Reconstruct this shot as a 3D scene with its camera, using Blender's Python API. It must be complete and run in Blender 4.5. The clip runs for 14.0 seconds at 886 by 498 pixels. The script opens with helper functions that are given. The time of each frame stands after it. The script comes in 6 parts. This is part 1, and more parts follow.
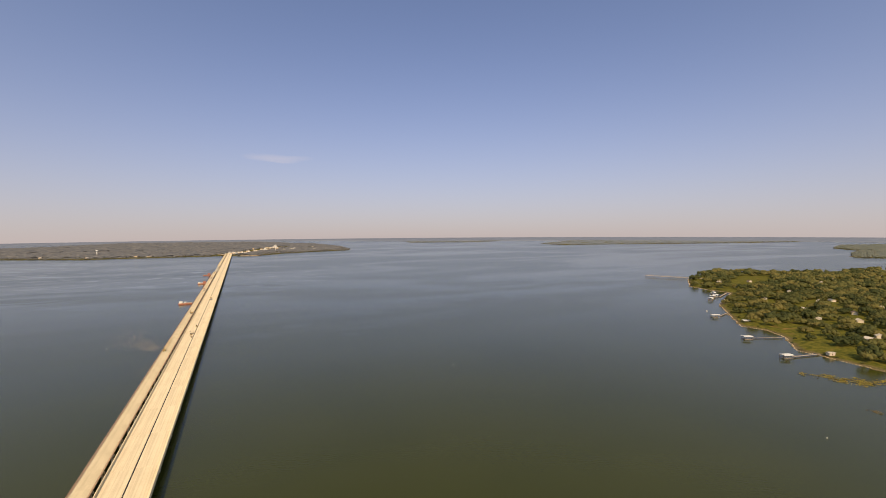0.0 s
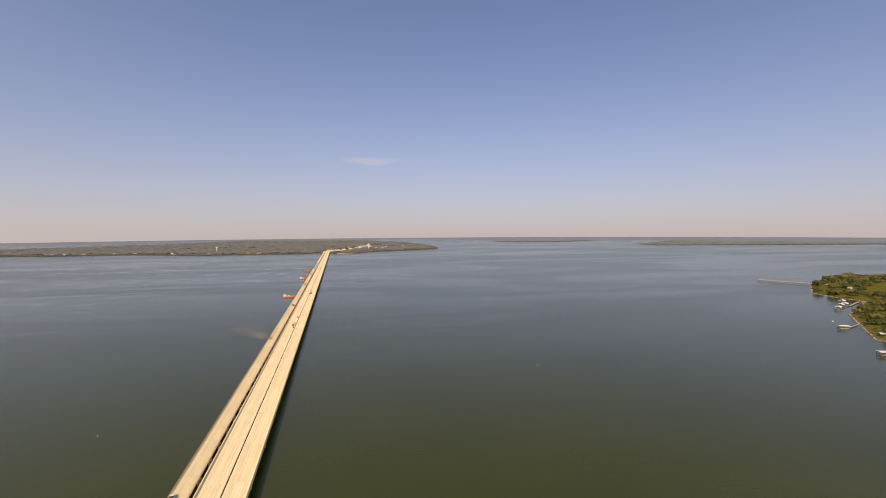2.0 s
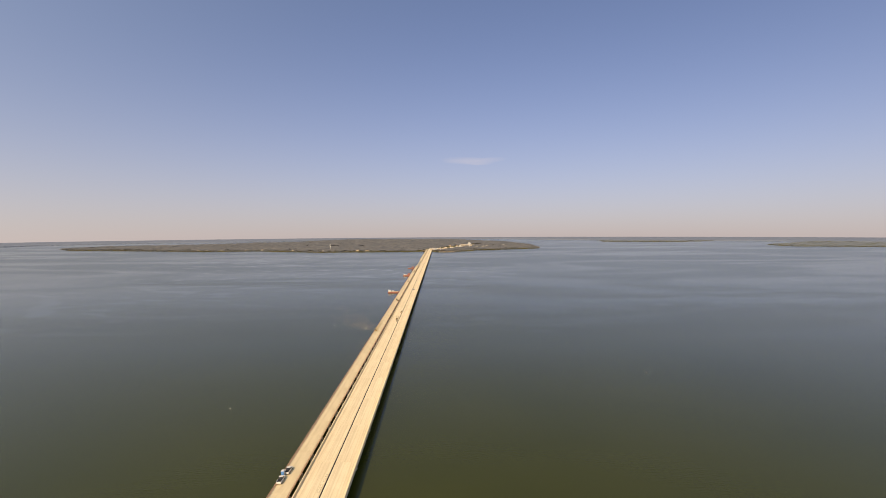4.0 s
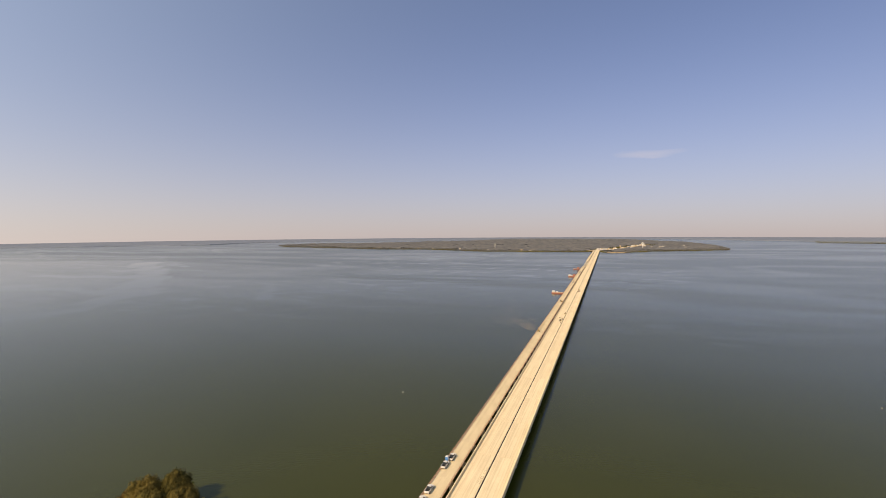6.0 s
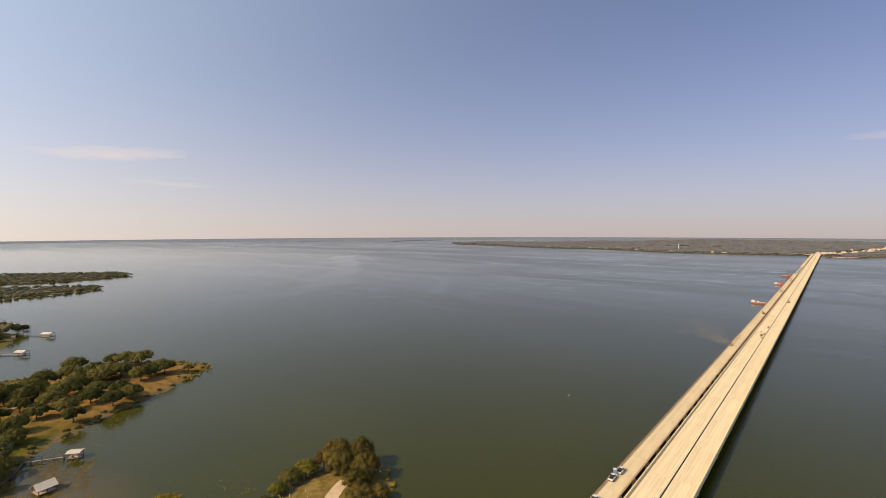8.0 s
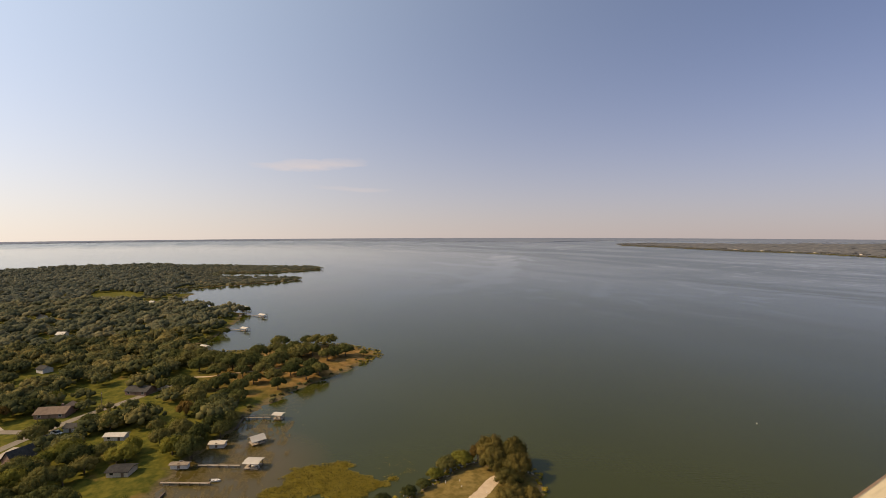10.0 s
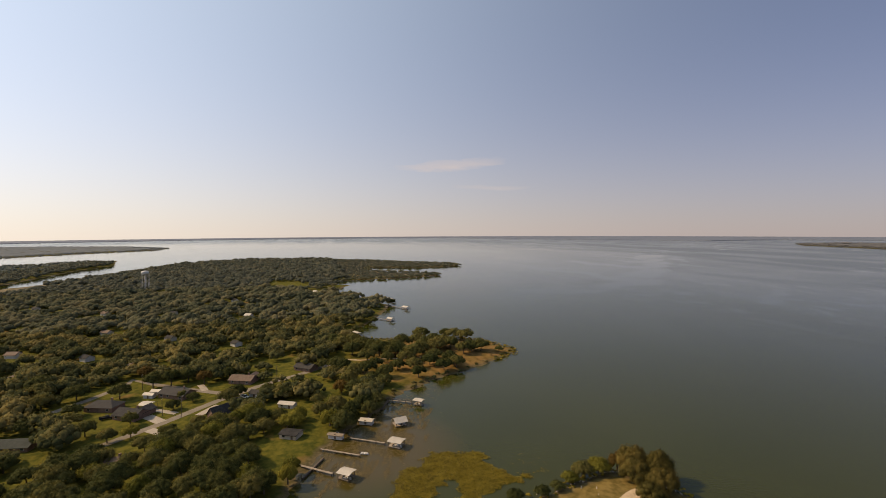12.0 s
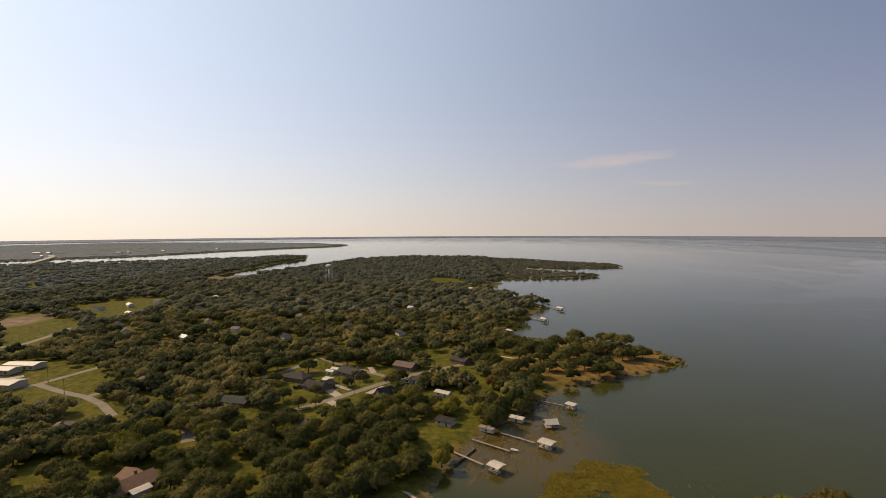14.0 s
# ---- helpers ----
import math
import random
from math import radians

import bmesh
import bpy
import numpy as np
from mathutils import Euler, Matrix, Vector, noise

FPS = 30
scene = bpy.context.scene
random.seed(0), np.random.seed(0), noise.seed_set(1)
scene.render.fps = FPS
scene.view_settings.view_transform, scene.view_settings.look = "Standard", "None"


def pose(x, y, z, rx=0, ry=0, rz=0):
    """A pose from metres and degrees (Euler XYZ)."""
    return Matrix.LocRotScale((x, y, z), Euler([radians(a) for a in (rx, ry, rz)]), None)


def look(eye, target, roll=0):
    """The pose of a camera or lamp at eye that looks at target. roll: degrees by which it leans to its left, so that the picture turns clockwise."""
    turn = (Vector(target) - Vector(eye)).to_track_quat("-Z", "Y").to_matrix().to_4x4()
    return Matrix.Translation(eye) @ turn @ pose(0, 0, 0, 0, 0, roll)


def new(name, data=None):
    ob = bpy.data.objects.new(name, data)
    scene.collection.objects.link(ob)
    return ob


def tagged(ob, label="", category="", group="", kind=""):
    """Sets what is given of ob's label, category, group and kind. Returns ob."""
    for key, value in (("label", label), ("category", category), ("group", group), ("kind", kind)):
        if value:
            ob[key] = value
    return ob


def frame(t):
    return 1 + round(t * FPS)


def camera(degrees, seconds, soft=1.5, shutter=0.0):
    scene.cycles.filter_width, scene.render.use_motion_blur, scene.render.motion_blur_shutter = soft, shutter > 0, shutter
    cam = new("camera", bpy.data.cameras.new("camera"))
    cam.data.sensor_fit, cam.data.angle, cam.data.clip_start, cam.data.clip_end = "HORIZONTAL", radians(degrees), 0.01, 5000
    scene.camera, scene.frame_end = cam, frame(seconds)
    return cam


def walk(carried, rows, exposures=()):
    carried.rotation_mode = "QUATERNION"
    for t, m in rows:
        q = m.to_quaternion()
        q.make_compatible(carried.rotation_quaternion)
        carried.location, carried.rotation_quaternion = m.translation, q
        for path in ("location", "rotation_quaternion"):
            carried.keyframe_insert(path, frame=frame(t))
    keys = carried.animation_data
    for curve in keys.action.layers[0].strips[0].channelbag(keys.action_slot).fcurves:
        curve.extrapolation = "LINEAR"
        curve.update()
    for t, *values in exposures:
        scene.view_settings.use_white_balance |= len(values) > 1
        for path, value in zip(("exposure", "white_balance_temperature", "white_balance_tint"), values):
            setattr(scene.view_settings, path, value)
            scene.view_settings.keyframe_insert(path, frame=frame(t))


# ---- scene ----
cam = camera(86.90, 14.0, soft=0.8)


def aim(x, y, z, heading, tilt, lean):
    """A camera pose from its place, compass heading, tilt and lean in degrees."""
    return pose(x, y, z, 90 + tilt, 0, -heading) @ pose(0, 0, 0, 0, 0, lean)


walk(cam, [
    (0, aim(-3.13, 1.82, 95.54, 25.50, -2.35, -0.40)),
    (0.5, aim(-2.12, 1.44, 95.21, 25.19, -2.32, -0.39)),
    (1, aim(-1.56, 0.49, 95.15, 24.14, -2.34, -0.35)),
    (1.5, aim(-1.49, -1.11, 95.22, 18.53, -2.33, -0.31)),
    (2, aim(-2.19, -1.04, 95.43, 14.79, -2.36, -0.37)),
    (4.5, aim(-1.51, -0.78, 94.03, -1.55, -2.37, -0.34)),
    (5, aim(-1.52, -0.74, 94.02, -6.33, -2.37, -0.37)),
    (5.5, aim(-1.25, -0.70, 94.04, -11.84, -2.34, -0.43)),
    (6, aim(-1.00, -0.59, 93.95, -17.42, -2.31, -0.43)),
    (6.5, aim(-0.48, -0.89, 93.92, -22.67, -2.31, -0.38)),
    (7, aim(-0.78, -0.67, 93.75, -28.12, -2.31, -0.31)),
    (7.5, aim(-0.65, -0.61, 93.79, -33.08, -2.35, -0.23)),
    (8, aim(-0.27, -0.57, 93.53, -37.86, -2.37, -0.17)),
    (8.5, aim(-0.02, -0.68, 93.61, -43.32, -2.39, -0.15)),
    (8.7, aim(-0.10, -0.51, 93.77, -45.20, -2.34, -0.25)),
    (10.8, aim(1.30, 0.61, 93.30, -62.89, -2.45, -0.16)),
    (11, aim(1.24, 0.41, 93.15, -64.04, -2.48, -0.25)),
    (11.5, aim(1.81, 0.18, 93.17, -69.03, -2.48, -0.26)),
    (12, aim(2.00, 0.31, 93.20, -73.85, -2.48, -0.27)),
    (12.5, aim(2.53, 0.68, 93.14, -78.26, -2.48, -0.30)),
    (13, aim(2.68, 0.76, 92.96, -82.62, -2.48, -0.31)),
    (13.5, aim(3.12, 0.99, 92.90, -87.57, -2.48, -0.25)),
    (14, aim(3.38, 1.21, 93.01, -92.72, -2.49, -0.27)),
], exposures=[(0, -0.06, 7000, 20), (7.5, -0.06, 7000, 20), (11, -0.32, 7050, 21), (14, -0.48, 7100, 21)])

# ---- light ----
SUN_HEADING, SUN_HEIGHT = -154.0, 39.0
world = bpy.data.worlds.new("sky")
scene.world = world
world.use_nodes = True
wn, wl = world.node_tree.nodes, world.node_tree.links
wn.clear()
w_out, w_bg, w_sky = wn.new("ShaderNodeOutputWorld"), wn.new("ShaderNodeBackground"), wn.new("ShaderNodeTexSky")
w_co, w_sep, w_com = wn.new("ShaderNodeTexCoord"), wn.new("ShaderNodeSeparateXYZ"), wn.new("ShaderNodeCombineXYZ")
w_add, w_max = wn.new("ShaderNodeMath"), wn.new("ShaderNodeMath")
w_sky.sky_type, w_sky.sun_disc = "NISHITA", False
w_sky.sun_elevation, w_sky.sun_rotation = radians(SUN_HEIGHT), radians(SUN_HEADING)
w_sky.altitude, w_sky.air_density, w_sky.dust_density, w_sky.ozone_density = 100, 1.0, 0.5, 4.0
w_add.operation, w_max.operation = "ADD", "MAXIMUM"
w_add.inputs[1].default_value, w_max.inputs[1].default_value = 0.045, 0.02
wl.new(w_co.outputs["Generated"], w_sep.inputs[0])
wl.new(w_sep.outputs["X"], w_com.inputs["X"])
wl.new(w_sep.outputs["Y"], w_com.inputs["Y"])
wl.new(w_sep.outputs["Z"], w_add.inputs[0])
wl.new(w_add.outputs[0], w_max.inputs[0])
wl.new(w_max.outputs[0], w_com.inputs["Z"])
wl.new(w_com.outputs[0], w_sky.inputs["Vector"])


def sky_math(op, p, q):
    k = wn.new("ShaderNodeMath")
    k.operation = op
    for i, s in ((0, p), (1, q)):
        if isinstance(s, (int, float)):
            k.inputs[i].default_value = s
        else:
            wl.new(s, k.inputs[i])
    return k.outputs[0]


def sky_mix(f, one, two, how="MIX"):
    k = wn.new("ShaderNodeMix")
    k.data_type, k.blend_type, k.clamp_factor = "RGBA", how, False
    for slot, s in (("Factor", f), ("A", one), ("B", two)):
        if isinstance(s, float):
            k.inputs[slot].default_value = s
        elif isinstance(s, tuple):
            k.inputs[slot].default_value = (*s, 1)
        else:
            wl.new(s, k.inputs[slot])
    return k.outputs["Result"]


# summer haze: pale towards the horizon, and brighter towards the sun
HAZE, GLOW_HIGH, GLOW_LOW, GLOW_AMOUNT = (5.15, 4.83, 4.72), (4.5, 5.7, 5.3), (8.4, 8.3, 6.3), 1.45
thick = sky_math("EXPONENT", sky_math("DIVIDE", sky_math("MAXIMUM", sky_math("ADD", w_sep.outputs["Z"], 0.0165), 0.0), -0.16), 0.0)
w_dot = wn.new("ShaderNodeVectorMath")
w_dot.operation = "DOT_PRODUCT"
w_dot.inputs[1].default_value = (math.sin(radians(SUN_HEADING)) * math.cos(radians(SUN_HEIGHT)), math.cos(radians(SUN_HEADING)) * math.cos(radians(SUN_HEIGHT)), math.sin(radians(SUN_HEIGHT)))
wl.new(w_co.outputs["Generated"], w_dot.inputs[0])
toward = sky_math("POWER", sky_math("MULTIPLY_ADD", w_dot.outputs["Value"], 0.5), 3.0)
toward.node.inputs[0].links[0].from_node.inputs[2].default_value = 0.5
last = sky_mix(1.0, w_sky.outputs[0], (1.06, 1.08, 1.20), "MULTIPLY")
last = sky_mix(thick, last, HAZE)
last = sky_mix(sky_math("MULTIPLY", toward, GLOW_AMOUNT), last, sky_mix(thick, GLOW_HIGH, GLOW_LOW), "ADD")


def cirrus(colour, heading, height, wide, thin, slope, amount):
    """A faint wisp of cloud across the sky at a heading and height, in degrees."""
    h, e = radians(heading), radians(height)
    axes = (Vector((math.cos(h), -math.sin(h), 0)), Vector((-math.sin(h) * math.sin(e), -math.cos(h) * math.sin(e), math.cos(e))), Vector((math.sin(h) * math.cos(e), math.cos(h) * math.cos(e), math.sin(e))))
    out = []
    for v in axes:
        d = wn.new("ShaderNodeVectorMath")
        d.operation = "DOT_PRODUCT"
        d.inputs[1].default_value = v
        wl.new(w_co.outputs["Generated"], d.inputs[0])
        out.append(d.outputs["Value"])

    n = wn.new("ShaderNodeTexNoise")
    n.inputs["Scale"].default_value, n.inputs["Detail"].default_value = 14, 5
    mp = wn.new("ShaderNodeMapping")
    mp.inputs["Scale"].default_value = (1, 1, 5)
    wl.new(w_co.outputs["Generated"], mp.inputs["Vector"])
    wl.new(mp.outputs[0], n.inputs["Vector"])
    across = sky_math("DIVIDE", out[0], math.sin(radians(wide)))
    bend = sky_math("MULTIPLY", sky_math("MULTIPLY", across, across), 0.5)
    tilt = sky_math("ADD", sky_math("MULTIPLY", across, slope), bend)
    up = sky_math("SUBTRACT", sky_math("DIVIDE", out[1], math.sin(radians(thin))), tilt)
    up = sky_math("ADD", up, sky_math("MULTIPLY", sky_math("SUBTRACT", n.outputs["Fac"], 0.5), 2.5))
    q = sky_math("SUBTRACT", 1.0, sky_math("ADD", sky_math("MULTIPLY", across, across), sky_math("MULTIPLY", up, up)))
    q = sky_math("MULTIPLY", sky_math("MAXIMUM", q, 0.0), sky_math("MULTIPLY", n.outputs["Fac"], amount))
    q = sky_math("MULTIPLY", q, sky_math("GREATER_THAN", out[2], 0.0))
    mx = wn.new("ShaderNodeMix")
    mx.data_type = "RGBA"
    wl.new(q, mx.inputs["Factor"])
    wl.new(colour, mx.inputs["A"])
    mx.inputs["B"].default_value = (9.0, 8.0, 7.0, 1)
    return mx.outputs["Result"]


last = cirrus(last, -73, 7.6, 7.0, 0.75, 0.5, 0.75)
last = cirrus(last, 6.3, 8.2, 4.0, 0.5, -0.2, 0.35)
last = cirrus(last, -68, 4.9, 5.0, 0.4, -0.3, 0.35)
wl.new(last, w_bg.inputs["Color"])
w_bg.inputs["Strength"].default_value = 0.10
wl.new(w_bg.outputs[0], w_out.inputs["Surface"])

sun = new("sun", bpy.data.lights.new("sun", "SUN"))
sun.data.energy, sun.data.angle, sun.data.color = 5.0, radians(0.6), (1.0, 0.81, 0.50)
s_az = radians(SUN_HEADING)
s_dir = Vector((math.sin(s_az) * math.cos(radians(SUN_HEIGHT)), math.cos(s_az) * math.cos(radians(SUN_HEIGHT)), math.sin(radians(SUN_HEIGHT))))
sun.matrix_world = look(s_dir * 300, (0, 0, 0))


# ---- materials ----
def material(name, low, high, scale=0.5, rough=0.85, fine=6.0, bump=0.0, metal=0.0, vary=0.0, spec=0.3, thin=0.0, mid=None, tint=0.0):
    """A surface that ranges between two colours at a broad scale (per metre) and a fine one; vary: change from object to object; thin: share of light let through, for leaves; tint: change from tree to tree inside one mesh."""
    m = bpy.data.materials.new(name)
    m.use_nodes = True
    n, l = m.node_tree.nodes, m.node_tree.links
    b = n["Principled BSDF"]
    co = n.new("ShaderNodeNewGeometry")
    n1, n2 = n.new("ShaderNodeTexNoise"), n.new("ShaderNodeTexNoise")
    n1.inputs["Scale"].default_value, n1.inputs["Detail"].default_value = scale, 4
    n2.inputs["Scale"].default_value, n2.inputs["Detail"].default_value = fine, 3
    l.new(co.outputs["Position"], n1.inputs["Vector"])
    l.new(co.outputs["Position"], n2.inputs["Vector"])
    mix = n.new("ShaderNodeMath")
    mix.operation = "MULTIPLY_ADD"
    mix.inputs[1].default_value = 0.45
    l.new(n2.outputs["Fac"], mix.inputs[0])
    half = n.new("ShaderNodeMath")
    half.operation = "MULTIPLY"
    half.inputs[1].default_value = 0.55
    l.new(n1.outputs["Fac"], half.inputs[0])
    l.new(half.outputs[0], mix.inputs[2])
    last = mix
    if vary:
        ob = n.new("ShaderNodeObjectInfo")
        off = n.new("ShaderNodeMath")
        off.operation = "MULTIPLY_ADD"
        off.inputs[1].default_value = vary
        l.new(ob.outputs["Random"], off.inputs[0])
        sub = n.new("ShaderNodeMath")
        sub.operation = "SUBTRACT"
        sub.inputs[1].default_value = vary / 2
        l.new(mix.outputs[0], sub.inputs[0])
        l.new(sub.outputs[0], off.inputs[2])
        last = off
    if tint:
        at_ = n.new("ShaderNodeAttribute")
        at_.attribute_name = "tint"
        add = n.new("ShaderNodeMath")
        add.operation = "MULTIPLY_ADD"
        add.inputs[1].default_value = tint
        l.new(at_.outputs["Fac"], add.inputs[0])
        l.new(last.outputs[0], add.inputs[2])
        last = add
    ramp = n.new("ShaderNodeValToRGB")
    ramp.color_ramp.elements[0].position, ramp.color_ramp.elements[1].position = 0.32, 0.68
    if mid:
        ramp.color_ramp.elements.new(0.5).color = (*mid, 1)
    ramp.color_ramp.elements[0].color, ramp.color_ramp.elements[len(ramp.color_ramp.elements) - 1].color = (*low, 1), (*high, 1)
    l.new(last.outputs[0], ramp.inputs["Fac"])
    l.new(ramp.outputs["Color"], b.inputs["Base Color"])
    b.inputs["Roughness"].default_value, b.inputs["Metallic"].default_value = rough, metal
    b.inputs["Specular IOR Level"].default_value = spec
    if bump:
        bn = n.new("ShaderNodeBump")
        bn.inputs["Strength"].default_value, bn.inputs["Distance"].default_value = bump, 0.1
        l.new(n2.outputs["Fac"], bn.inputs["Height"])
        l.new(bn.outputs["Normal"], b.inputs["Normal"])
    if thin:
        tr, mx = n.new("ShaderNodeBsdfTranslucent"), n.new("ShaderNodeMixShader")
        l.new(ramp.outputs["Color"], tr.inputs["Color"])
        mx.inputs["Fac"].default_value = thin
        l.new(b.outputs[0], mx.inputs[1])
        l.new(tr.outputs[0], mx.inputs[2])
        l.new(mx.outputs[0], n["Material Output"].inputs["Surface"])
    return m


def water_material():
    m = bpy.data.materials.new("lake_water")
    m.use_nodes = True
    n, l = m.node_tree.nodes, m.node_tree.links
    b = n["Principled BSDF"]
    geo = n.new("ShaderNodeNewGeometry")
    def calc(op, *src):
        k = n.new("ShaderNodeMath")
        k.operation = op
        for slot, q in enumerate(src):
            if isinstance(q, (int, float)):
                k.inputs[slot].default_value = q
            else:
                l.new(q, k.inputs[slot])
        return k.outputs[0]

    def span(src, a, c, low, high):
        k = n.new("ShaderNodeMapRange")
        k.interpolation_type = "SMOOTHSTEP"
        for slot, q in (("From Min", a), ("From Max", c), ("To Min", low), ("To Max", high)):
            k.inputs[slot].default_value = q
        l.new(src, k.inputs["Value"])
        return k.outputs[0]

    def field(sx, sy, turn, detail, bend, seed):
        """Stretched noise over the lake; sx and sy in lengths of a streak per metre."""
        mp = n.new("ShaderNodeMapping")
        mp.inputs["Location"].default_value, mp.inputs["Rotation"].default_value[2], mp.inputs["Scale"].default_value = (seed, seed * 0.7, 0), radians(turn), (sx, sy, 1)
        l.new(geo.outputs["Position"], mp.inputs["Vector"])
        k = n.new("ShaderNodeTexNoise")
        k.inputs["Scale"].default_value, k.inputs["Detail"].default_value, k.inputs["Distortion"].default_value = 1.0, detail, bend
        l.new(mp.outputs[0], k.inputs["Vector"])
        return k.outputs["Fac"]

    def far_from(x, y):
        k = n.new("ShaderNodeVectorMath")
        k.operation = "DISTANCE"
        k.inputs[1].default_value = (x, y, 0)
        l.new(geo.outputs["Position"], k.inputs[0])
        return k.outputs["Value"]

    # meandering calm slicks, broad wind lanes, and calm water in the lee of the western shore
    sep = n.new("ShaderNodeSeparateXYZ")
    l.new(geo.outputs["Position"], sep.inputs[0])
    px = calc("ADD", sep.outputs["X"], calc("MULTIPLY", calc("SUBTRACT", field(0.006, 0.006, 0, 4, 0.5, 3.1), 0.5), 260.0))
    py = calc("ADD", sep.outputs["Y"], calc("MULTIPLY", calc("SUBTRACT", field(0.006, 0.006, 0, 4, 0.5, 8.7), 0.5), 260.0))

    def slick(ax, ay, cx, cy, wide):
        """1 along a line on the water, falling to 0 at its sides."""
        dx, dy = cx - ax, cy - ay
        q = calc("ADD", calc("MULTIPLY", calc("SUBTRACT", px, ax), dx / (dx * dx + dy * dy)), calc("MULTIPLY", calc("SUBTRACT", py, ay), dy / (dx * dx + dy * dy)))
        q = calc("MINIMUM", calc("MAXIMUM", q, 0.0), 1.0)
        ex, ey = calc("SUBTRACT", calc("SUBTRACT", px, ax), calc("MULTIPLY", q, dx)), calc("SUBTRACT", calc("SUBTRACT", py, ay), calc("MULTIPLY", q, dy))
        gap = calc("SQRT", calc("ADD", calc("MULTIPLY", ex, ex), calc("MULTIPLY", ey, ey)))
        return span(gap, wide * 0.5, wide * 0.9, 1.0, 0.0)

    lines = slick(-1300, 1080, -850, 735, 60)
    for line in ((-850, 735, -640, 500, 46), (-640, 500, -600, 330, 34), (-1120, 690, -860, 740, 32), (-1000, 520, -760, 560, 26), (-520, 640, -440, 560, 26)):
        lines = calc("MAXIMUM", lines, slick(*line))
    lines = calc("MULTIPLY", lines, span(field(0.012, 0.012, 20, 3, 1.0, 5.0), 0.36, 0.56, 0.35, 1.0))
    wisps = calc("MULTIPLY", span(sep.outputs["X"], 0.0, 500.0, 1.0, 0.25), calc("MULTIPLY", span(field(0.0055, 0.0125, 42, 5, 3.4, 1.0), 0.555, 0.625, 0.0, 0.8), span(field(0.0014, 0.0014, 0, 2, 0.6, 2.0), 0.46, 0.60, 0.0, 0.8)))
    lanes = span(field(0.0011, 0.0038, 60, 3, 1.6, 6.0), 0.40, 0.62, 0.215, 0.165)
    calm = calc("MAXIMUM", lines, wisps)
    quiet = span(far_from(-1900, -500), 900, 2100, 0.3, 1.0)
    rough_ = calc("MULTIPLY", calc("SUBTRACT", lanes, calc("MULTIPLY", calm, 0.125)), quiet)
    l.new(rough_, b.inputs["Roughness"])
    # murky body colour
    mu = n.new("ShaderNodeTexNoise")
    mu.inputs["Scale"].default_value, mu.inputs["Detail"].default_value = 0.012, 3
    l.new(geo.outputs["Position"], mu.inputs["Vector"])
    ramp = n.new("ShaderNodeValToRGB")
    ramp.color_ramp.elements[0].position, ramp.color_ramp.elements[1].position = 0.3, 0.7
    ramp.color_ramp.elements[0].color, ramp.color_ramp.elements[1].color = (0.0335, 0.0370, 0.0040, 1), (0.0400, 0.0428, 0.0050, 1)
    l.new(mu.outputs["Fac"], ramp.inputs["Fac"])
    # brown silt in the shallows by the docks
    bay = n.new("ShaderNodeVectorMath")
    bay.operation = "DISTANCE"
    bay.inputs[1].default_value = (-196, 22, 0)
    l.new(geo.outputs["Position"], bay.inputs[0])
    silt = n.new("ShaderNodeMapRange")
    silt.inputs["From Min"].default_value, silt.inputs["From Max"].default_value = 24, 46
    silt.inputs["To Min"].default_value, silt.inputs["To Max"].default_value = 0.8, 0.0
    l.new(bay.outputs["Value"], silt.inputs["Value"])
    mud = n.new("ShaderNodeMix")
    mud.data_type = "RGBA"
    l.new(silt.outputs[0], mud.inputs["Factor"])
    l.new(ramp.outputs["Color"], mud.inputs["A"])
    mud.inputs["B"].default_value = (0.082, 0.056, 0.014, 1)
    l.new(mud.outputs["Result"], b.inputs["Base Color"])
    b.inputs["IOR"].default_value, b.inputs["Specular IOR Level"].default_value = 1.33, 0.40
    # ripples
    w1, w2 = n.new("ShaderNodeTexNoise"), n.new("ShaderNodeTexNoise")
    w1.inputs["Scale"].default_value, w1.inputs["Detail"].default_value = 0.9, 3
    w2.inputs["Scale"].default_value, w2.inputs["Detail"].default_value = 0.13, 2
    l.new(geo.outputs["Position"], w1.inputs["Vector"])
    l.new(geo.outputs["Position"], w2.inputs["Vector"])
    ad = n.new("ShaderNodeMath")
    l.new(w1.outputs["Fac"], ad.inputs[0])
    l.new(w2.outputs["Fac"], ad.inputs[1])
    bp = n.new("ShaderNodeBump")
    bp.inputs["Distance"].default_value = 0.25
    l.new(calc("SUBTRACT", 0.15, calc("MULTIPLY", calm, 0.12)), bp.inputs["Strength"])
    l.new(ad.outputs[0], bp.inputs["Height"])
    l.new(bp.outputs["Normal"], b.inputs["Normal"])
    return m


M_WATER = water_material()
M_DECK = material("new_concrete", (0.67, 0.528, 0.322), (0.78, 0.628, 0.395), 0.08, 0.85, 1.5, vary=0.12)
M_OLD = material("old_concrete", (0.54, 0.430, 0.258), (0.64, 0.515, 0.315), 0.10, 0.9, 1.2, vary=0.15)


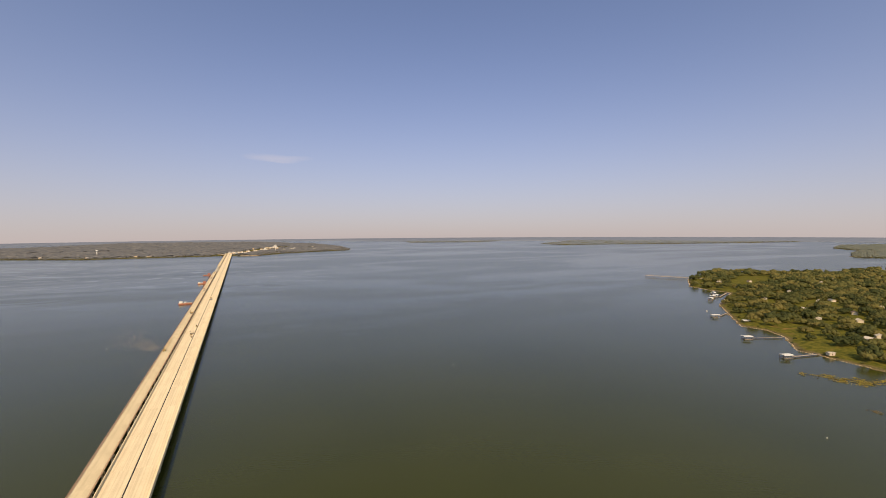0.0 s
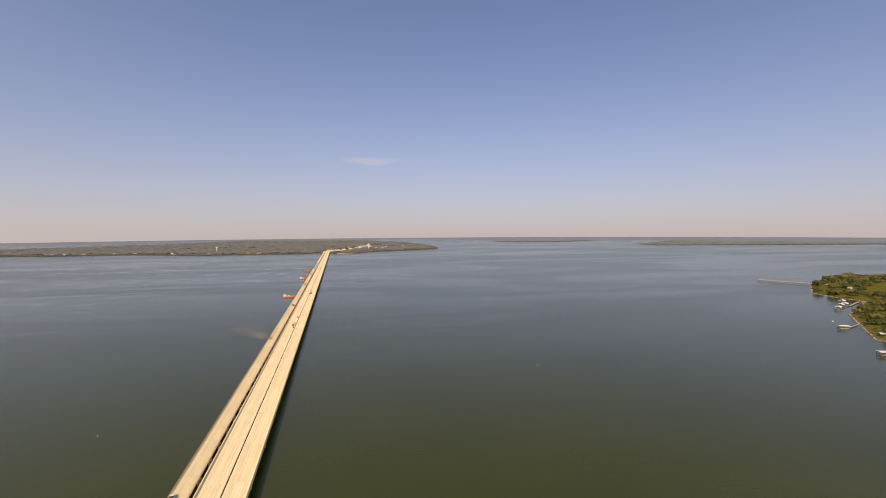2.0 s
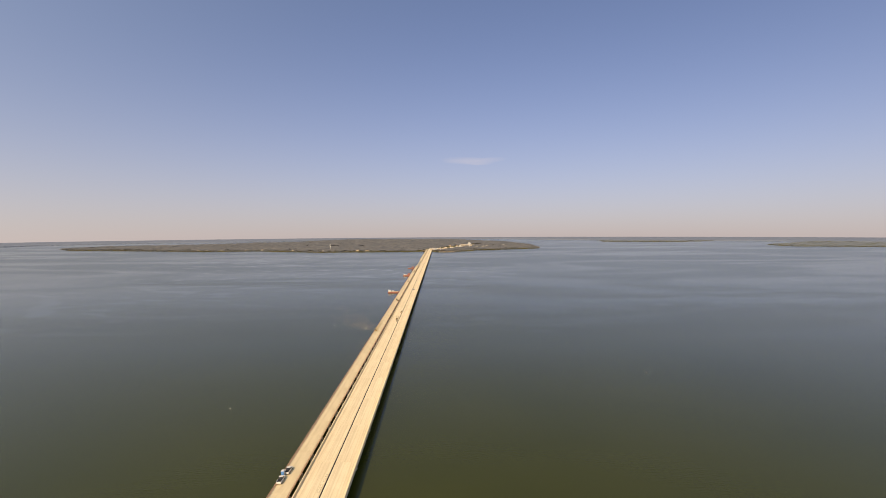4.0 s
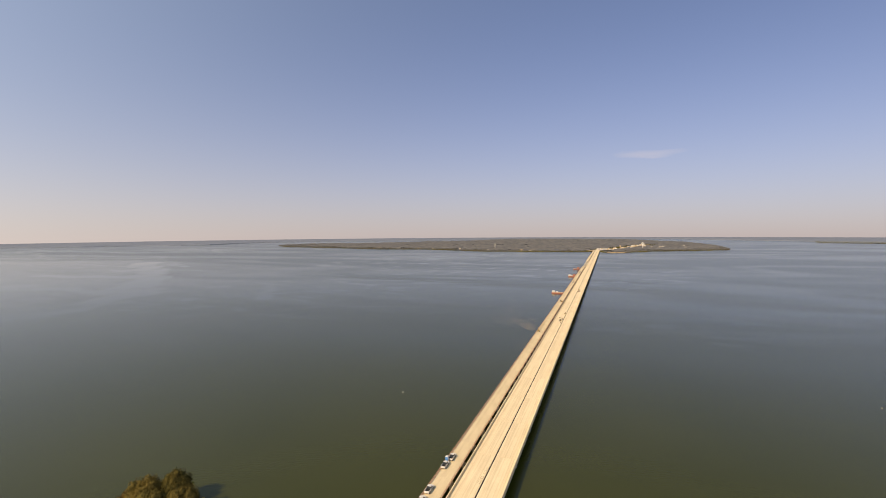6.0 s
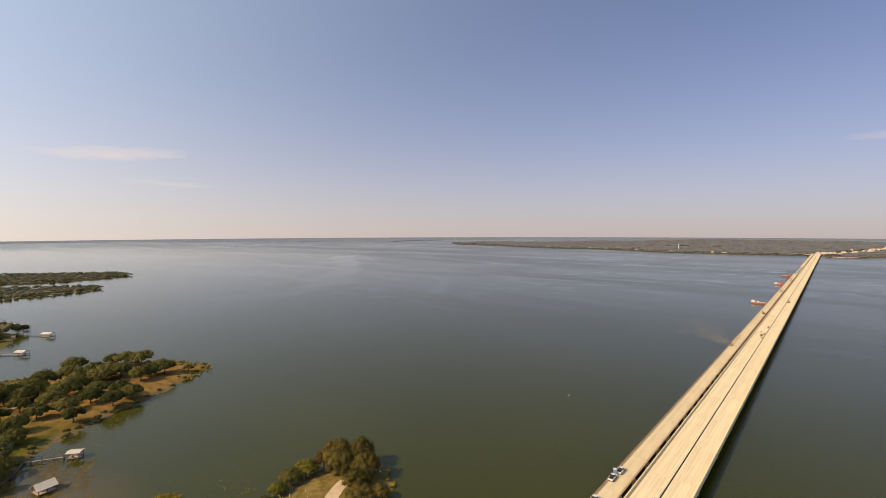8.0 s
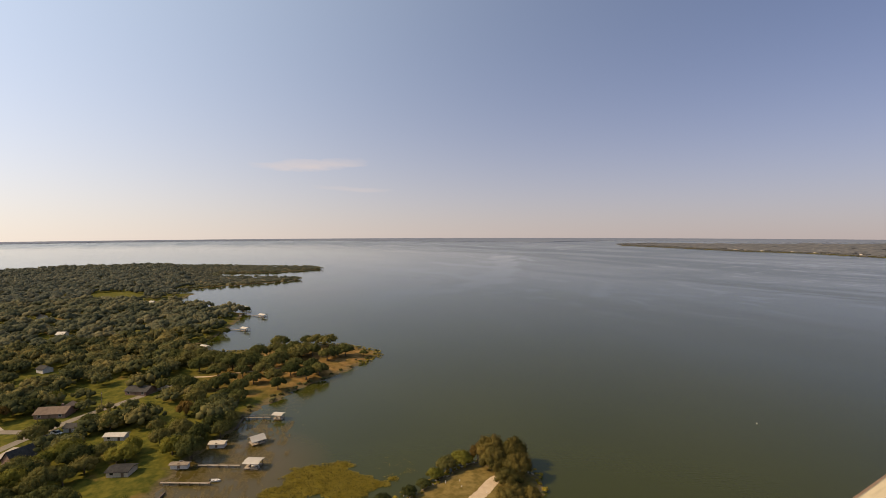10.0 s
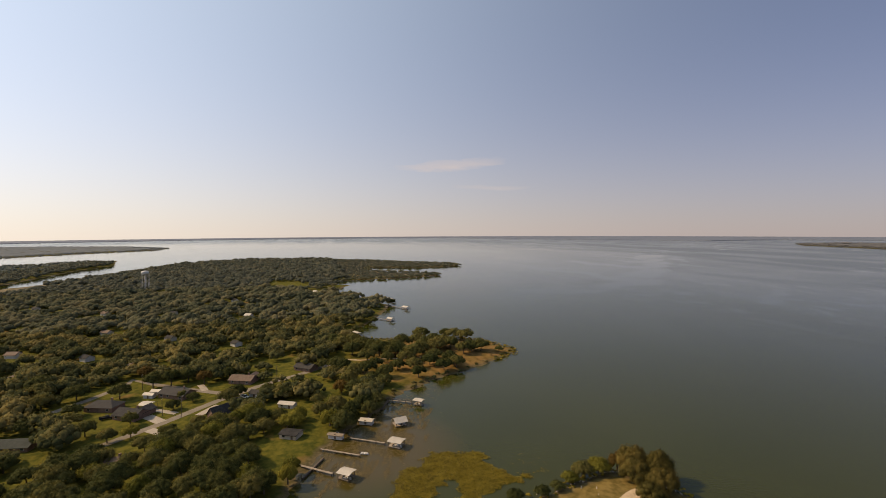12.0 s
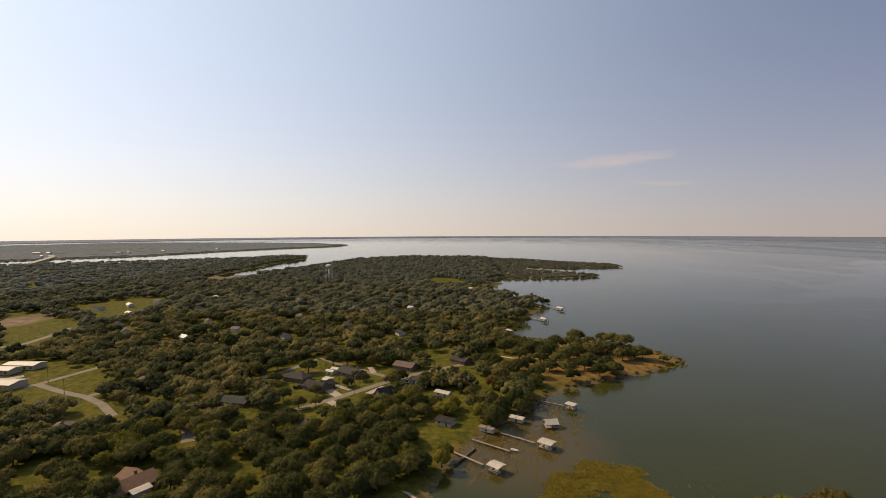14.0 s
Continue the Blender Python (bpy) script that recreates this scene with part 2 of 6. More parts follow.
def streak(m, along, across, amount):
    """Adds faint long wear marks along the bridge to a surface."""
    n_, l_ = m.node_tree.nodes, m.node_tree.links
    b_ = n_["Principled BSDF"]
    src = b_.inputs["Base Color"].links[0].from_socket
    co, mp, nz, mx = n_.new("ShaderNodeTexCoord"), n_.new("ShaderNodeMapping"), n_.new("ShaderNodeTexNoise"), n_.new("ShaderNodeMix")
    mp.inputs["Scale"].default_value = (across, along, 1)
    nz.inputs["Scale"].default_value, nz.inputs["Detail"].default_value = 1.0, 4
    l_.new(co.outputs["Object"], mp.inputs["Vector"])
    l_.new(mp.outputs[0], nz.inputs["Vector"])
    rp = n_.new("ShaderNodeMapRange")
    rp.inputs["From Min"].default_value, rp.inputs["From Max"].default_value, rp.inputs["To Max"].default_value = 0.42, 0.68, amount
    l_.new(nz.outputs["Fac"], rp.inputs["Value"])
    mx.data_type = "RGBA"
    l_.new(rp.outputs[0], mx.inputs["Factor"])
    l_.new(src, mx.inputs["A"])
    mx.inputs["B"].default_value = (0.30, 0.22, 0.13, 1)
    l_.new(mx.outputs["Result"], b_.inputs["Base Color"])


streak(M_DECK, 0.02, 1.5, 0.34)
streak(M_OLD, 0.04, 0.9, 0.3)
M_CONC = material("weathered_concrete", (0.44, 0.37, 0.28), (0.56, 0.48, 0.37), 0.3, 0.9, 3.0)
M_RUST = material("rusty_steel", (0.32, 0.185, 0.115), (0.46, 0.285, 0.18), 0.6, 0.9, 4.0)
M_BARK = material("bark", (0.07, 0.05, 0.035), (0.14, 0.11, 0.08), 1.0, 0.95, 8.0)
M_LEAF = material("oak_leaves", (0.042, 0.050, 0.015), (0.170, 0.142, 0.042), 0.12, 0.8, 2.2, vary=0.28, spec=0.05, thin=0.32, mid=(0.092, 0.094, 0.028))
M_LEAF_P = material("golden_oak_leaves", (0.060, 0.054, 0.015), (0.200, 0.142, 0.038), 0.15, 0.8, 2.4, vary=0.25, spec=0.05, thin=0.32, mid=(0.118, 0.094, 0.026))
M_LEAF_Y = material("yellow_green_leaves", (0.095, 0.098, 0.018), (0.230, 0.200, 0.034), 0.2, 0.8, 2.2, vary=0.3, spec=0.05, thin=0.34)
M_LEAF_R = material("rust_leaves", (0.095, 0.062, 0.018), (0.180, 0.108, 0.028), 0.2, 0.8, 0.9, vary=0.3, spec=0.05, thin=0.3)
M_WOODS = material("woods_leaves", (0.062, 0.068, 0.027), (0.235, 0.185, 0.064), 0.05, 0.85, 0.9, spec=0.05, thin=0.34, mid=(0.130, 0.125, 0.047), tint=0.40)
# woods leaves again, paled and greyed to paint in some distance haze
M_WOODS_MID_HAZE = material("hazy_peninsula_leaves", (0.088, 0.096, 0.056), (0.225, 0.195, 0.102), 0.05, 0.9, 0.5, spec=0.05, thin=0.40, mid=(0.150, 0.149, 0.083), tint=0.36)
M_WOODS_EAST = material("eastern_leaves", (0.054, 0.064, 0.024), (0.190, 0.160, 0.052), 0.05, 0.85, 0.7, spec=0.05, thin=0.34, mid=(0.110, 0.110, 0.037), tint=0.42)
# the peninsula's tip: the same leaves with more haze in the colour
M_WOODS_OUT_HAZE = material("hazy_outer_leaves", (0.098, 0.108, 0.078), (0.185, 0.174, 0.116), 0.05, 0.9, 0.4, spec=0.05, thin=0.40, mid=(0.138, 0.142, 0.100), tint=0.30)
# distance haze painted into the leaf colours: paler and bluer than real foliage
M_WOODS_ARM_HAZE = material("hazy_river_leaves", (0.150, 0.168, 0.140), (0.240, 0.238, 0.186), 0.03, 0.9, 0.2, spec=0.05, thin=0.40, mid=(0.194, 0.206, 0.164), tint=0.30)
M_WOODS_FAR_HAZE = material("hazy_distant_leaves", (0.138, 0.142, 0.148), (0.220, 0.208, 0.196), 0.02, 0.9, 0.08, spec=0.05, thin=0.35, mid=(0.178, 0.175, 0.172), tint=0.45)
M_WOODS_HAZE = material("hazy_farther_leaves", (0.200, 0.224, 0.240), (0.275, 0.285, 0.280), 0.02, 0.9, 0.08, spec=0.05, thin=0.40, mid=(0.238, 0.255, 0.262), tint=0.25)
# blue grey of the air's haze, put into the horizon woods' base colour
M_HAZY_SHORE = material("far_shore_woods", (0.122, 0.142, 0.180), (0.160, 0.176, 0.206), 0.004, 0.95, 0.02)
M_ROOF_W = material("white_metal_roof", (0.42, 0.365, 0.285), (0.57, 0.50, 0.40), 0.5, 0.5, 3.0, vary=0.2)
M_ROOF_G = material("grey_shingles", (0.032, 0.030, 0.028), (0.075, 0.068, 0.060), 0.6, 0.95, 3.0, vary=0.35, spec=0.1)
M_ROOF_B = material("brown_shingles", (0.12, 0.08, 0.055), (0.21, 0.145, 0.10), 0.6, 0.9, 3.0, vary=0.3)
M_PLANK = material("weathered_planks", (0.20, 0.155, 0.11), (0.38, 0.30, 0.215), 0.8, 0.9, 4.0, vary=0.4)
M_WHITE = material("white_paint", (0.46, 0.44, 0.40), (0.66, 0.63, 0.58), 0.6, 0.6, 3.0)
M_BRICK = material("brick_wall", (0.18, 0.11, 0.08), (0.28, 0.18, 0.13), 0.6, 0.9, 5.0, vary=0.3)
M_GLASS = material("window_glass", (0.02, 0.025, 0.03), (0.04, 0.045, 0.05), 0.5, 0.1, 3.0, spec=0.6)
M_ASPH = material("pale_asphalt", (0.165, 0.135, 0.095), (0.255, 0.205, 0.145), 0.15, 0.9, 2.0)
M_PAVE = material("pale_concrete_paving", (0.30, 0.25, 0.19), (0.43, 0.36, 0.28), 0.3, 0.9, 2.0)
M_SAND = material("pale_sand", (0.40, 0.285, 0.17), (0.58, 0.435, 0.275), 0.3, 0.95, 2.0)
M_RED = material("red_painted_steel", (0.24, 0.085, 0.055), (0.34, 0.13, 0.085), 0.5, 0.7, 3.0)
M_STEEL = material("dull_steel", (0.10, 0.10, 0.10), (0.20, 0.19, 0.18), 0.6, 0.5, 4.0, metal=0.6)
M_RUBBER = material("black_rubber", (0.012, 0.012, 0.012), (0.03, 0.03, 0.03), 1.0, 0.9, 6.0)
M_WEED = material("pond_weed", (0.140, 0.106, 0.012), (0.29, 0.212, 0.030), 0.25, 0.85, 1.5, spec=0.05)


def ground_material():
    """Lawn, dry grass and bare shore, mixed by broad noise and by how high the ground lies."""
    m = bpy.data.materials.new("grass_and_soil")
    m.use_nodes = True
    n, l = m.node_tree.nodes, m.node_tree.links
    b = n["Principled BSDF"]
    geo = n.new("ShaderNodeNewGeometry")

    def noise_of(scale, detail=4):
        t = n.new("ShaderNodeTexNoise")
        t.inputs["Scale"].default_value, t.inputs["Detail"].default_value = scale, detail
        l.new(geo.outputs["Position"], t.inputs["Vector"])
        return t.outputs["Fac"]

    def ramp_of(src, a, c, p=0.35, q=0.65):
        r = n.new("ShaderNodeValToRGB")
        r.color_ramp.elements[0].position, r.color_ramp.elements[1].position = p, q
        r.color_ramp.elements[0].color, r.color_ramp.elements[1].color = (*a, 1), (*c, 1)
        l.new(src, r.inputs["Fac"])
        return r.outputs["Color"]

    def blend(f, a, c):
        x = n.new("ShaderNodeMix")
        x.data_type = "RGBA"
        l.new(f, x.inputs["Factor"])
        l.new(a, x.inputs["A"])
        l.new(c, x.inputs["B"])
        return x.outputs["Result"]

    def near(px, py, r0, r1, stretch=1.0):
        """1 inside a patch round a place, 0 outside, with a ragged edge."""
        d = n.new("ShaderNodeVectorMath")
        d.operation = "DISTANCE"
        flat = n.new("ShaderNodeVectorMath")
        flat.operation = "MULTIPLY"
        flat.inputs[1].default_value = (1, 1 / stretch, 0)
        l.new(geo.outputs["Position"], flat.inputs[0])
        l.new(flat.outputs[0], d.inputs[0])
        d.inputs[1].default_value = (px, py / stretch, 0)
        r = n.new("ShaderNodeMapRange")
        r.inputs["From Min"].default_value, r.inputs["From Max"].default_value = r0, r1
        r.inputs["To Min"].default_value, r.inputs["To Max"].default_value = 1, 0
        l.new(d.outputs["Value"], r.inputs["Value"])
        return r.outputs[0]

    lawn = ramp_of(noise_of(0.35), (0.058, 0.062, 0.010), (0.132, 0.112, 0.018))
    dry = ramp_of(noise_of(0.25), (0.150, 0.086, 0.027), (0.275, 0.155, 0.054))
    turf = ramp_of(noise_of(0.4), (0.115, 0.082, 0.022), (0.205, 0.140, 0.044))
    soil = ramp_of(noise_of(0.6), (0.085, 0.066, 0.030), (0.165, 0.122, 0.062))
    patch = n.new("ShaderNodeMapRange")
    patch.inputs["From Min"].default_value, patch.inputs["From Max"].default_value = 0.62, 0.74
    l.new(noise_of(0.05, 5), patch.inputs["Value"])
    col = blend(patch.outputs[0], lawn, dry)
    tufts = n.new("ShaderNodeMapRange")
    tufts.inputs["From Min"].default_value, tufts.inputs["From Max"].default_value, tufts.inputs["To Min"].default_value, tufts.inputs["To Max"].default_value = 0.40, 0.60, 0.72, 1.0
    l.new(noise_of(0.11, 6), tufts.inputs["Value"])
    spit = n.new("ShaderNodeMath")
    spit.operation = "MULTIPLY"
    l.new(near(-322, 100, 45, 78, 1.0), spit.inputs[0])
    l.new(tufts.outputs[0], spit.inputs[1])
    col = blend(spit.outputs[0], col, dry)
    col = blend(near(-132, 95, 14, 24, 1.6), col, turf)
    bare = ramp_of(noise_of(0.12), (0.150, 0.105, 0.062), (0.270, 0.195, 0.120))
    col = blend(near(-440, -452, 26, 52, 0.6), col, bare)
    marsh = ramp_of(noise_of(0.05), (0.130, 0.105, 0.060), (0.230, 0.180, 0.105))
    col = blend(near(-960, -455, 110, 190, 0.35), col, marsh)
    col = blend(near(-1180, 250, 330, 420, 0.6), col, marsh)
    sep = n.new("ShaderNodeSeparateXYZ")
    l.new(geo.outputs["Position"], sep.inputs[0])
    shore = n.new("ShaderNodeMapRange")
    shore.inputs["From Min"].default_value, shore.inputs["From Max"].default_value = 0.8, 0.25
    l.new(sep.outputs["Z"], shore.inputs["Value"])
    col = blend(shore.outputs[0], col, soil)
    l.new(col, b.inputs["Base Color"])
    b.inputs["Roughness"].default_value, b.inputs["Specular IOR Level"].default_value = 0.95, 0.04
    return m


M_GROUND = ground_material()


# ---- shared building helpers ----
def mesh_from(name, verts, faces, mat, smooth=False):
    me = bpy.data.meshes.new(name)
    me.from_pydata(verts, [], faces)
    me.materials.append(mat)
    if smooth:
        me.shade_smooth()
    me.update()
    return me


def finish(bm, name, mat, smooth=False):
    me = bpy.data.meshes.new(name)
    bm.normal_update()
    bm.to_mesh(me)
    bm.free()
    me.materials.append(mat)
    if smooth:
        me.shade_smooth()
    return me


def part(name, bm, mat, parent, label="", smooth=False, m=None):
    """One mesh object under a thing or a part; bm is a bmesh or finished mesh data."""
    me = bm if isinstance(bm, bpy.types.Mesh) else finish(bm, name, mat, smooth)
    ob = new(name, me)
    ob.parent = parent
    if m is not None:
        ob.matrix_local = m
    if label:
        tagged(ob, label)
    return ob


def box(bm, x0, x1, y0, y1, z0, z1, bevel=0.0):
    r = bmesh.ops.create_cube(bm, size=1.0, matrix=Matrix.LocRotScale(((x0 + x1) / 2, (y0 + y1) / 2, (z0 + z1) / 2), None, (x1 - x0, y1 - y0, z1 - z0)))
    if bevel:
        edges = list({e for v in r["verts"] for e in v.link_edges})
        bmesh.ops.bevel(bm, geom=edges, offset=bevel, segments=1, affect="EDGES")
    return bm


def cyl(bm, p, q, r0, r1=None, seg=8):
    p, q = Vector(p), Vector(q)
    d = q - p
    m = Matrix.Translation((p + q) / 2) @ d.to_track_quat("Z", "Y").to_matrix().to_4x4()
    bmesh.ops.create_cone(bm, cap_ends=True, segments=seg, radius1=r0, radius2=r0 if r1 is None else r1, depth=d.length, matrix=m)
    return bm


def bx(*a, **k):
    return box(bmesh.new(), *a, **k)


def thing(name, m, label, category, group="", kind=""):
    ob = new(name)
    ob.matrix_world = m
    ob.empty_display_size = 0.5
    return tagged(ob, label, category, group, kind)


# ---- the lake and the land ----
def waves(x, y, size, seed):
    """Smooth noise between about -1 and 1 made of sines."""
    r = np.random.RandomState(seed)
    s = 0
    for k in range(7):
        a, ph, f = r.uniform(0, 6.28), r.uniform(0, 6.28), r.uniform(0.6, 2.2) * 6.28 / size
        s = s + np.sin((x * np.cos(a) + y * np.sin(a)) * f + ph)
    return s / 3.5


def inside_by(x, y, outline):
    """Signed distance to a closed outline, positive inside."""
    p = np.array(outline, float)
    q = np.roll(p, -1, axis=0)
    best = np.full(x.shape, 1e9)
    odd = np.zeros(x.shape, bool)
    for (ax, ay), (cx, cy) in zip(p, q):
        dx, dy = cx - ax, cy - ay
        t = np.clip(((x - ax) * dx + (y - ay) * dy) / (dx * dx + dy * dy), 0, 1)
        best = np.minimum(best, (x - ax - t * dx) ** 2 + (y - ay - t * dy) ** 2)
        cut = ((ay > y) != (cy > y)) & (x < (cx - ax) * (y - ay) / (dy if dy else 1e-9) + ax)
        odd ^= cut
    d = np.sqrt(best)
    return np.where(odd, d, -d)


WEST_NEAR = [(200, -1300), (200, -420), (-30, -220), (-100, -130), (-125, -60), (-155, -12), (-176, -5), (-192, 3), (-209, 12), (-221, 22), (-236, 37), (-247, 42), (-259, 52), (-269, 68), (-277, 78), (-283, 95),
             (-294, 113), (-303, 126), (-311, 138), (-319, 149), (-330, 152), (-340, 147), (-358, 141), (-370, 128), (-380, 100), (-386, 66), (-396, 43), (-412, 27), (-447, 48), (-466, 61), (-482, 68), (-514, 79)]
WEST_FAR = [(-560, 95), (-600, 85), (-660, 50), (-725, 40), (-790, 68), (-807, 37), (-850, 48), (-864, 100), (-872, 181), (-893, 251), (-925, 252), (-1007, 160), (-1060, 126), (-1135, 140), (-1085, 245), (-1112, 363),
            (-1180, 367), (-1375, 168), (-1460, 61), (-1517, -171), (-1351, -332), (-1144, -370), (-1000, -420), (-890, -470), (-905, -495), (-1076, -505), (-1278, -513), (-1422, -490), (-1640, -560),
            (-1483, -690), (-1329, -874), (-1243, -1062), (-1120, -1300)]
WEST = WEST_NEAR + WEST_FAR
POINT = [(-141, 74), (-143, 85), (-146, 97), (-149, 107), (-146, 114), (-138, 121), (-127, 126), (-118, 120), (-112, 105), (-105, 80), (-95, 40), (-85, 0), (-75, -60), (-60, -160), (-110, -160), (-105, -20), (-120, 20), (-134, 50)]
EAST = [(391, 150), (393, 174), (399, 194), (398, 207), (439, 238), (453, 260), (452, 284), (502, 329), (556, 376), (672, 437), (675, 473), (688, 515), (785, 591), (959, 673), (1029, 600), (1109, 549), (1304, 507),
        (1610, 362), (1509, -103), (704, -310), (423, -155), (387, 62)]
NORTH = [(-1942, 2595), (-1763, 2409), (-1416, 2320), (-1016, 2165), (-762, 2180), (-431, 1996), (-311, 2013), (-265, 2000), (16, 2010), (73, 1948), (125, 1943), (236, 2097), (556, 2255), (591, 2343), (645, 2800),
         (620, 3389), (291, 4300), (-709, 4550), (-845, 4124), (-1009, 3700), (-1267, 3437), (-1538, 3070), (-1903, 2882), (-1969, 2640)]
ARM = [(-1269, -1400), (-1413, -1300), (-1556, -1124), (-1903, -1005), (-2165, -868), (-2426, -667), (-2700, -680), (-3021, -982), (-3186, -1398), (-3300, -2400), (-2000, -3500), (-900, -3000), (-900, -1700)]
EAST_FAR = [(1784, 769), (2057, 888), (2300, 960), (2500, 1150), (2900, 1300), (4200, 900), (3000, 300), (1850, 600)]
NORTH_EAST = [(1848, 2250), (2300, 2080), (2963, 1856), (3447, 1781), (3900, 2000), (2600, 3000), (1900, 2500)]
ISLE = [(1310, 3356), (1700, 3150), (2100, 3300), (2300, 3700), (1500, 3900)]


def shore(x, y, outline, rough=2.5, size=14.0):
    return inside_by(x, y, outline) + rough * waves(x, y, size, 3) + 0.6 * rough * waves(x, y, size / 3.3, 4)


def land_grid(outline, cell, rough, size, only=None, skip=None):
    p = np.array(outline, float)
    lo, hi = p.min(0) - 3 * cell, p.max(0) + 3 * cell
    if only:
        lo, hi = np.maximum(lo, only[:2]), np.minimum(hi, only[2:])
    lo = np.floor(lo / cell) * cell
    gx, gy = np.arange(lo[0], hi[0] + 0.1, cell), np.arange(lo[1], hi[1] + 0.1, cell)
    X, Y = np.meshgrid(gx, gy, indexing="ij")
    d = shore(X, Y, outline, rough, size)
    Zs = np.where(d < 0, np.maximum(d * 0.12, -2.5), np.minimum(1.6, d * 0.16))
    nx, ny = X.shape
    i, j = np.meshgrid(np.arange(nx - 1), np.arange(ny - 1), indexing="ij")
    keep = np.maximum.reduce([d[:-1, :-1], d[1:, :-1], d[:-1, 1:], d[1:, 1:]]) > -2 * cell
    if skip:
        cx, cy = X[:-1, :-1] + cell / 2, Y[:-1, :-1] + cell / 2
        keep &= ~((cx > skip[0]) & (cx < skip[2]) & (cy > skip[1]) & (cy < skip[3]))
    i, j = i[keep], j[keep]
    f = np.stack([i * ny + j, (i + 1) * ny + j, (i + 1) * ny + j + 1, i * ny + j + 1], 1)
    used, inv = np.unique(f, return_inverse=True)
    return np.stack([X.ravel(), Y.ravel(), Zs.ravel()], 1)[used], inv.reshape(f.shape)


def disc(radius, z, rings, seg=96):
    vs = [(0, 0, z)] + [(radius * (k / rings) ** 2 * math.cos(a), radius * (k / rings) ** 2 * math.sin(a), z) for k in range(1, rings + 1) for a in (2 * math.pi * s / seg for s in range(seg))]
    fs = [(0, 1 + s, 1 + (s + 1) % seg) for s in range(seg)]
    for k in range(rings - 1):
        for s in range(seg):
            a, c = 1 + k * seg + s, 1 + k * seg + (s + 1) % seg
            fs.append((a, a + seg, c + seg, c))
    return vs, fs


NEAR_BOX = (-520, -340, -60, 180)
pieces = [land_grid(WEST, 2.5, 2.0, 14, only=NEAR_BOX), land_grid(WEST, 10, 4.0, 30, skip=NEAR_BOX), land_grid(POINT, 2, 1.2, 9), land_grid(EAST, 6, 2.5, 20),
          land_grid(NORTH, 30, 12, 120), land_grid(ARM, 30, 10, 120), land_grid(EAST_FAR, 40, 15, 150), land_grid(NORTH_EAST, 40, 15, 150), land_grid(ISLE, 40, 15, 150)]
bed_v, bed_f = disc(4950, -2.6, 6)
g_verts, g_faces = [tuple(v) for v in bed_v], [tuple(f) for f in bed_f]
for v, f in pieces:
    k = len(g_verts)
    g_verts += v.tolist()
    g_faces += (f + k).tolist()
ground = tagged(new("ground", mesh_from("ground", g_verts, g_faces, M_GROUND, True)), "flat lake shore of grass, dry turf and bare soil", "ground", kind="structure")
wv, wf = disc(4950, 0.0, 8)
water = tagged(new("water", mesh_from("water", wv, wf, M_WATER, True)), "calm murky green lake water with faint wind streaks", "water", kind="structure")


# ---- trees ----
def unit(bm):
    """Triangles of a bmesh as arrays."""
    bmesh.ops.triangulate(bm, faces=bm.faces)
    bm.verts.ensure_lookup_table()
    v = np.array([x.co[:] for x in bm.verts])
    f = np.array([[x.index for x in t.verts] for t in bm.faces])
    bm.free()
    return v, f


def join(sets):
    vs, fs, k = [], [], 0
    for v, f in sets:
        vs.append(v)
        fs.append(f + k)
        k += len(v)
    return np.concatenate(vs), np.concatenate(fs)


def ball(sub, r):
    bm = bmesh.new()
    bmesh.ops.create_icosphere(bm, subdivisions=sub, radius=1)
    v, f = unit(bm)
    return v * (1 + r.uniform(-0.16, 0.16, (len(v), 1))), f


